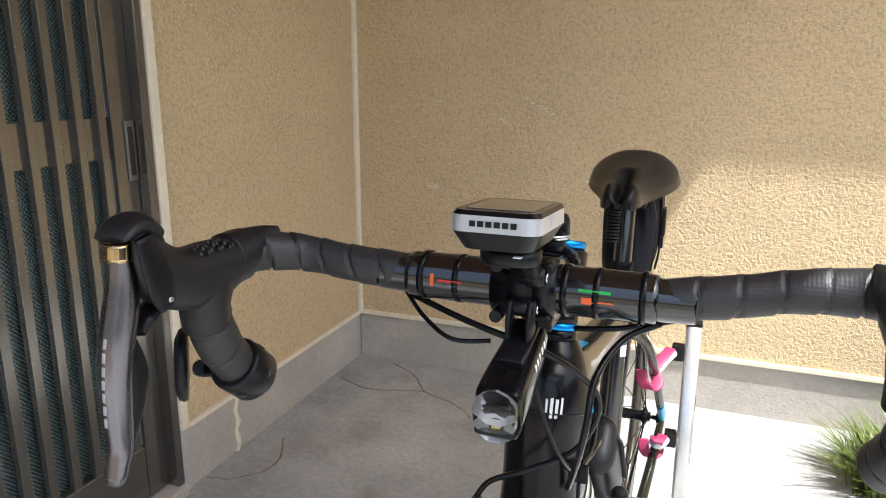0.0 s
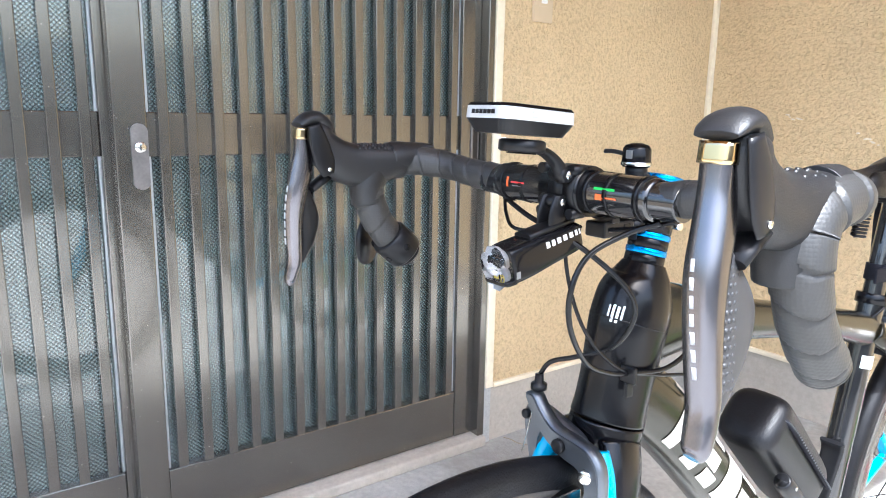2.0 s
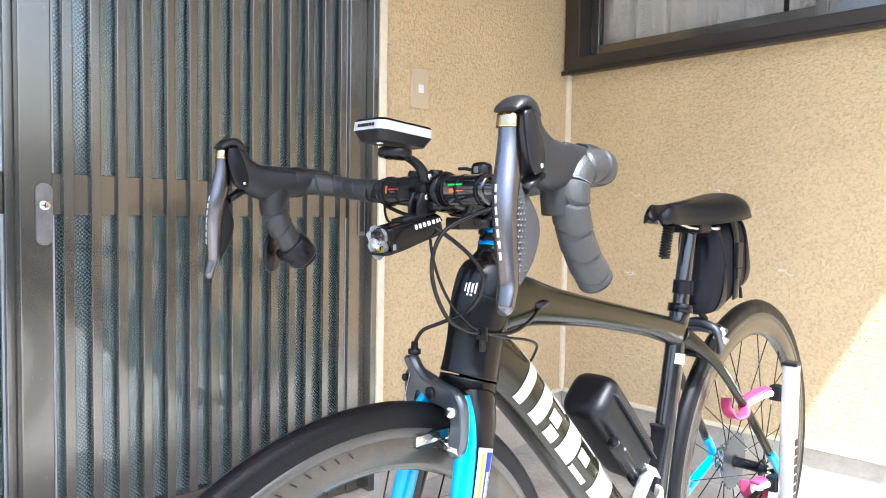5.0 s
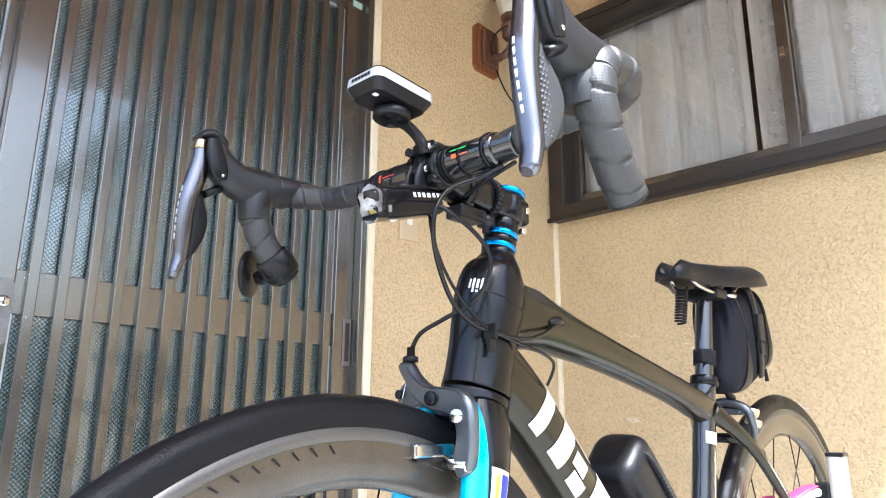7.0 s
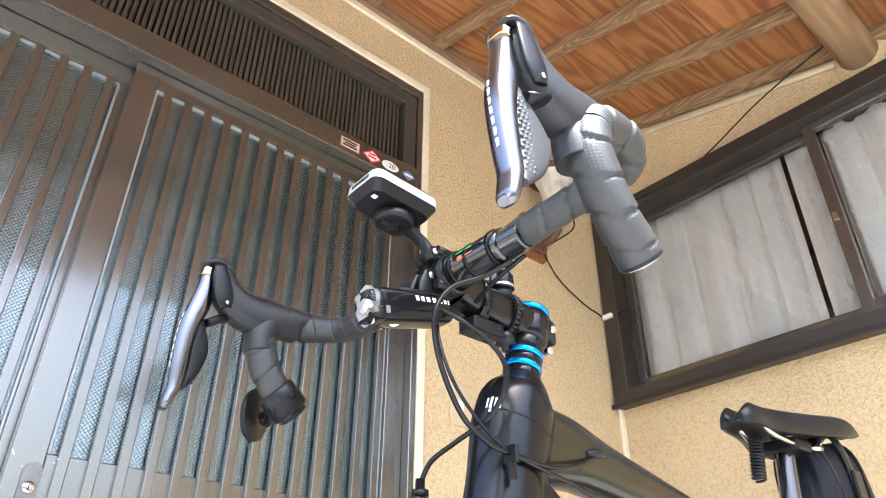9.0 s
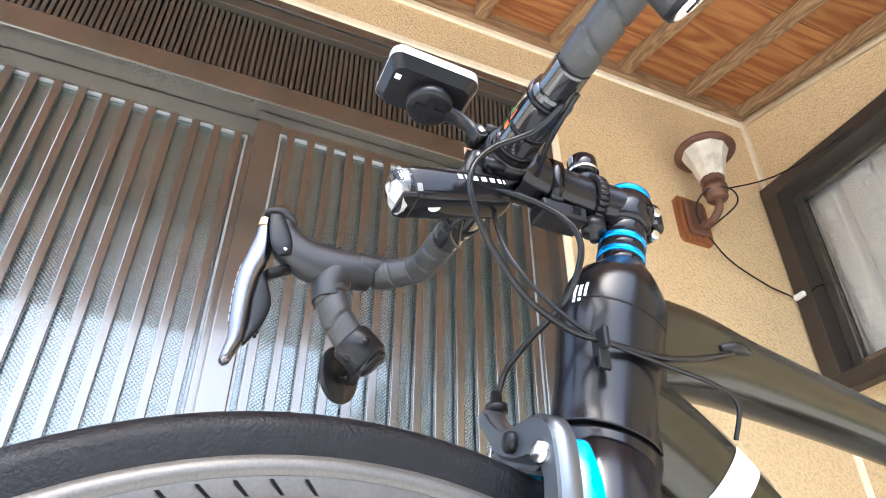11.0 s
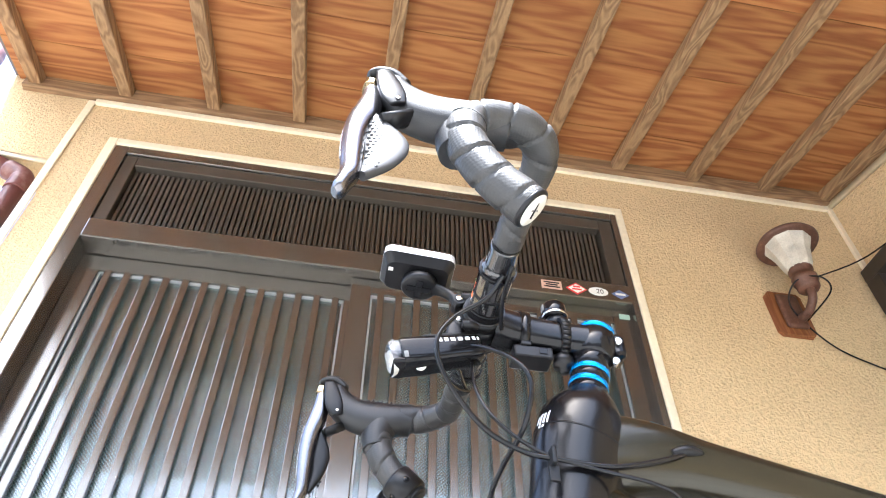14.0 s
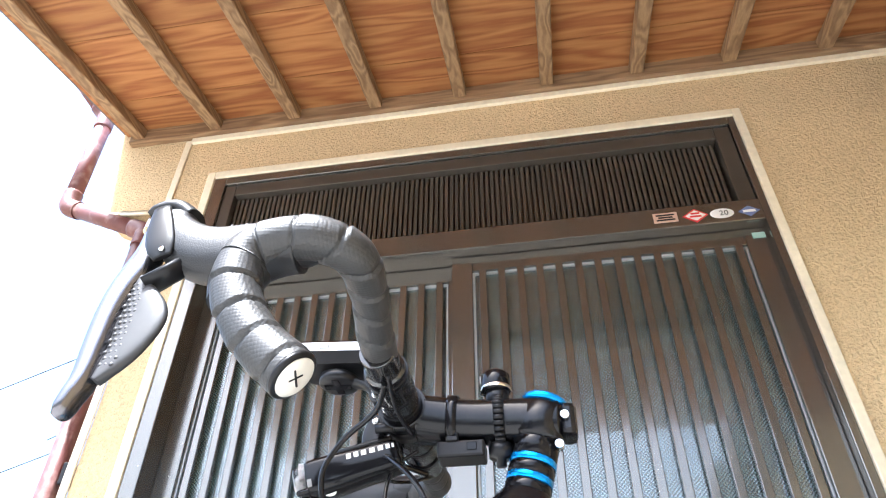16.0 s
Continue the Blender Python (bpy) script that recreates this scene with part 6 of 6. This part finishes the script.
bp("pivot_bolt", disc((0.006, 0.4285, 0.669), 0.0065, 0.005, (0, -1, 0), 16), BLACK_PLASTIC, fb)
bp("arm_screw", disc((0.0445, 0.432, 0.638), 0.0028, 0.004, (1, -0.4, 0), 12), BLACK_PLASTIC, fb)
for sgn in (1, -1):
    bp("pad_holder", box(sgn * 0.014 - 0.0035, sgn * 0.014 + 0.0065 if sgn > 0 else sgn * 0.014 + 0.0035, 0.395, 0.443, 0.619, 0.631, bevel=0.002), STEEL, fb, "polished pad holder")
    bp("pad_bolt", tube([(sgn * 0.018, 0.4335, 0.614), (sgn * 0.046, 0.4335, 0.614)], 0.0062, 14, side=(0, 0, 1)), STEEL, fb)
    bp("brake_pad", box(sgn * 0.0165 - 0.003, sgn * 0.0165 + 0.003, 0.398, 0.440, 0.616, 0.628, bevel=0.001), BLACK_PLASTIC, fb)
bp("cable_adjuster", turned([(0, 0), (0.0045, 0), (0.0045, 0.004), (0.0075, 0.004), (0.0075, 0.009), (0.0042, 0.010), (0.0038, 0.018), (0, 0.018)], (-0.0345, 0.440, 0.700), (0, 0, 1), 14), BLACK_PLASTIC, fb)
bp("inner_cable", tube([(-0.035, 0.439, 0.700), (-0.046, 0.433, 0.640)], 0.0007, 6), STEEL, fb)

# --- rear brake
rbk = bp("rear_brake", bent([(-0.03, 1.092, 0.675, 0.006, 0.006), (0.0, 1.090, 0.682, 0.008, 0.007), (0.030, 1.092, 0.672, 0.008, 0.007), (0.038, 1.096, 0.650, 0.007, 0.006), (0.032, 1.110, 0.628, 0.005, 0.005)], 5, 14, side=(0, 1, 0)), GREY_METAL, label="dark grey rear brake with bright bolts")
bp("brake_arm", bent([(0.024, 1.095, 0.667, 0.005, 0.005), (-0.01, 1.095, 0.668, 0.007, 0.007), (-0.036, 1.096, 0.650, 0.006, 0.006), (-0.032, 1.11, 0.625, 0.005, 0.005)], 5, 14, side=(0, 1, 0)), GREY_METAL, rbk)
bp("quick_release", tube([(0.018, 1.115, 0.672), (0.040, 1.112, 0.664)], 0.0075, 16, side=(0, 0, 1)), STEEL, rbk)
bp("quick_release", tube([(0.020, 1.118, 0.655), (0.042, 1.116, 0.648)], 0.0060, 16, side=(0, 0, 1)), STEEL, rbk)
bp("pivot_bolt", disc((0.014, 1.040, 0.648), 0.004, 0.014, (1, -0.3, 0), 12), STEEL, rbk)
bp("cable_boot", tube([(0.006, 1.078, 0.705), (0.012, 1.092, 0.686)], [0.005, 0.0065], 12), BLACK_PLASTIC, rbk)
cab("rear_brake_cable", [(0.010, 1.000, 0.690), (0.017, 1.012, 0.702), (0.014, 1.035, 0.715), (0.008, 1.062, 0.714), (0.006, 1.078, 0.704)], 0.0022, "black brake cable arching to the rear brake")


# ---------- bags, pump and stand ----------
def rounded_bag(bm, rows, n=28, power=3.2):
    c_ = curve(rows, 6)
    return sweep(bm, [p[:3] for p in c_], [(p[3], p[4]) for p in c_], n, power=power)


bag = thing("saddle_bag", (X0, 1.12, 0.70), "black nylon saddle bag with buckled straps under the saddle", "bag")
sb = on(bag)
sb("body", rounded_bag(bmesh.new(), [(0, 1.062, 0.775, 0.014, 0.040), (0, 1.070, 0.774, 0.028, 0.074), (0, 1.090, 0.776, 0.038, 0.082), (0, 1.130, 0.788, 0.043, 0.080), (0, 1.175, 0.800, 0.043, 0.071), (0, 1.200, 0.808, 0.038, 0.062), (0, 1.212, 0.812, 0.024, 0.045), (0, 1.2145, 0.812, 0.008, 0.02)]), NYLON)
sb("rear_panel", rounded_bag(bmesh.new(), [(0, 1.180, 0.803, 0.0450, 0.072), (0, 1.186, 0.804, 0.0462, 0.073), (0, 1.192, 0.806, 0.0450, 0.071)]), NYLON_SHINY, "shiny edge panel")
bm = bmesh.new()
sweep(bm, curve([(0.030, 1.120, 0.876), (0.040, 1.124, 0.862), (0.0445, 1.132, 0.835), (0.0450, 1.138, 0.79), (0.0445, 1.142, 0.75), (0.040, 1.148, 0.722)], 5), [(0.0018, 0.0100)] * 26, 8, power=5)
sb("strap", bm, NYLON_SHINY, "black webbing strap")
sb("buckle", box(0.0455, 0.0520, 1.126, 1.150, 0.778, 0.822, bevel=0.002), BLACK_PLASTIC, "black side-release buckle")
sb("buckle_tail", box(0.0455, 0.0500, 1.132, 1.150, 0.757, 0.777, bevel=0.0015), BLACK_PLASTIC)
sb("seam", rounded_bag(bmesh.new(), [(0, 1.100, 0.779, 0.0402, 0.0835), (0, 1.1015, 0.779, 0.0408, 0.0840), (0, 1.103, 0.7795, 0.0402, 0.0835)]), NYLON_SHINY)
sb("zip_pull", tube([(0.030, 1.196, 0.742), (0.031, 1.198, 0.718)], [(0.0025, 0.0015), (0.0035, 0.002)], 8), BLACK_PLASTIC)
sb("zip_slider", box(0.026, 0.034, 1.190, 1.200, 0.738, 0.747, bevel=0.001), STEEL)
sb("red_tab", box(0.020, 0.024, 1.170, 1.182, 0.727, 0.735), RED, "small red tab")
sb("top_strap", bent([(0.018, 1.085, 0.852, 0.010, 0.002), (0.024, 1.10, 0.866, 0.010, 0.002), (0.028, 1.125, 0.872, 0.010, 0.002)], 4, 8, power=5), NYLON)

case = thing("tool_case", (X0, 0.80, 0.45), "black zipped tool case sitting in the bottle cage", "case")
tc_ = on(case)
ax = Vector((0, 0.705, -0.705)).normalized()
top = Vector((0, 0.712, 0.590)) + Vector((0, 0.047, 0.047)) * 0.6
rows = []
for s, r_ in ((0.0, 0.012), (0.003, 0.026), (0.012, 0.0345), (0.03, 0.0365), (0.10, 0.0365), (0.17, 0.0355), (0.185, 0.028)):
    p = top + ax * s
    rows.append((0, p.y, p.z, r_, r_ * 1.02))
tc_("shell_case", rounded_bag(bmesh.new(), rows, 28, 3.4), NYLON_SHINY)
bm = bmesh.new()
zp = []
for s in (0.005, 0.012, 0.03, 0.09, 0.15, 0.18):
    p = top + ax * s + Vector((0, 0.7, 0.7)) * (0.0 if s < 0.01 else 0.010)
    zp.append((0.0375 if s > 0.02 else 0.030 if s > 0.01 else 0.018, p.y, p.z))
sweep(bm, curve(zp, 6), 0.0034, 8)
tc_("zip_tape", bm, NYLON, "zip tape along the edge")
bm = bmesh.new()
cz = curve(zp, 20)
for p in cz[::2]:
    bx(bm, p[0] + 0.0022, p[0] + 0.0040, p[1] - 0.0013, p[1] + 0.0013, p[2] - 0.0006, p[2] + 0.0006)
tc_("zip_teeth", bm, GREY_METAL)
pump = thing("mini_pump", (X0 + 0.05, 0.76, 0.45), "black mini pump with a silver clamp beside the tool case", "pump")
pp = on(pump)
p0 = Vector((0.043, 0.745, 0.552))
pp("barrel", bent([(*(p0), 0.006, 0.006), (*(p0 + ax * 0.006), 0.0105, 0.0105), (*(p0 + ax * 0.06), 0.0105, 0.0105), (*(p0 + ax * 0.075), 0.0085, 0.0085), (*(p0 + ax * 0.20), 0.0085, 0.0085)], 5, 18), BLACK_PLASTIC)
pp("pump_screw", disc(p0 + Vector((0.0100, 0.014, -0.010)), 0.0025, 0.001, (1, 0, 0), 12), STEEL)
pc = p0 + ax * 0.095
pp("clamp_barrel", tube([pc + Vector((0.016, -0.028, -0.022)), pc + Vector((0.016, 0.010, 0.016))], 0.0095, 20), ALU, "satin aluminium clamp")
bm = bmesh.new()
sweep(bm, [pc + Vector((0.018, -0.010, 0.026)), pc + Vector((0.022, 0.012, 0.014)), pc + Vector((0.022, 0.028, 0.000)), pc + Vector((0.018, 0.006, 0.012))], 0.0032, 8, closed=True, cap=False)
pp("clamp_loop", bm, ALU)
pp("clamp_ring", tube([pc - ax * 0.006, pc + ax * 0.006], 0.0125, 18), BLACK_PLASTIC)
cage = thing("bottle_cage", (X0, 0.95, 0.40), "black and white bottle cage bolted to the seat tube", "cage")
cg = on(cage)
cg("back_plate", bent([(0.0, 0.915, 0.345, 0.012, 0.004), (0.0, 0.938, 0.44, 0.013, 0.004), (0.004, 0.952, 0.505, 0.014, 0.004), (0.004, 0.950, 0.525, 0.016, 0.004)], 5, 12, power=4), BLACK_PLASTIC)
cg("cage_arm", bent([(0.016, 0.925, 0.425, 0.003, 0.012), (0.036, 0.905, 0.428, 0.003, 0.012), (0.040, 0.875, 0.418, 0.003, 0.010), (0.025, 0.850, 0.405, 0.003, 0.008)], 6, 12, power=3), WHITE, "white wrap-around arm")
cg("cage_arm", bent([(0.016, 0.918, 0.395, 0.003, 0.012), (0.032, 0.902, 0.385, 0.003, 0.014), (0.034, 0.892, 0.355, 0.003, 0.012), (0.02, 0.888, 0.33, 0.003, 0.01)], 6, 12, power=3), WHITE, "white wrap-around arm")

stand = thing("display_stand", (0.035, 1.245, 0.0), "brushed aluminium bicycle display stand with pink rubber hooks", "stand")


def sp(name, bm, material, parent=None, label=""):
    return part(name, bm, material, parent or stand, label)


SX, SY = 0.034, 1.240
sp("post", tube([(SX + 0.002, SY, 0.012), (SX, SY, 0.600)], [(0.0130, 0.0135)] * 2, 32, power=4.5), ALU, label="brushed aluminium post")
sp("post_cap", box(SX - 0.0135, SX + 0.0135, SY - 0.014, SY + 0.014, 0.600, 0.606, bevel=0.002), BLACK_PLASTIC)
bm = bmesh.new()
for k in range(8):
    bx(bm, SX + 0.0126, SX + 0.0142, SY - 0.006, SY + 0.006, 0.335 + k * 0.017, 0.348 + k * 0.017)
sp("post_mark", bm, BLACK_PLASTIC, label="dark marking blocks down the post")
for z, yy, xx in ((0.545, 1.165, -0.020), (0.375, 1.245, -0.012)):
    blk = sp("hook_block", box(SX - 0.034, SX - 0.0125, SY - 0.012, SY + 0.012, z - 0.014, z + 0.014, bevel=0.003), BLACK_PLASTIC)
    sp("hook_core", bent([(SX - 0.030, SY - 0.002, z, 0.009, 0.007), (SX - 0.042, SY - 0.030, z - 0.004, 0.009, 0.006), (xx - 0.006, yy + 0.006, z - 0.020, 0.009, 0.005)], 6, 14, power=3), WHITE, blk, "white hook arm")
    sp("hook_cover", bent([(SX - 0.036, SY - 0.012, z + 0.009, 0.0095, 0.0022), (SX - 0.044, SY - 0.035, z + 0.004, 0.0095, 0.0022), (xx - 0.004, yy + 0.012, z - 0.012, 0.0095, 0.0024), (xx + 0.004, yy - 0.004, z - 0.030, 0.0100, 0.0028), (xx - 0.008, yy - 0.018, z - 0.036, 0.0100, 0.0028), (xx - 0.020, yy - 0.022, z - 0.024, 0.0100, 0.0026), (xx - 0.024, yy - 0.018, z - 0.004, 0.0095, 0.0022)], 6, 14, power=3), PINK, blk, "magenta rubber hook cover")
sp("foot", tube([(SX - 0.24, SY + 0.0, 0.012), (SX + 0.14, SY, 0.012)], [(0.012, 0.012)] * 2, 20, side=(0, 1, 0), power=4), ALU)
sp("foot", tube([(SX + 0.01, SY - 0.16, 0.012), (SX + 0.01, SY + 0.20, 0.012)], [(0.0125, 0.0118)] * 2, 20, power=4), ALU)
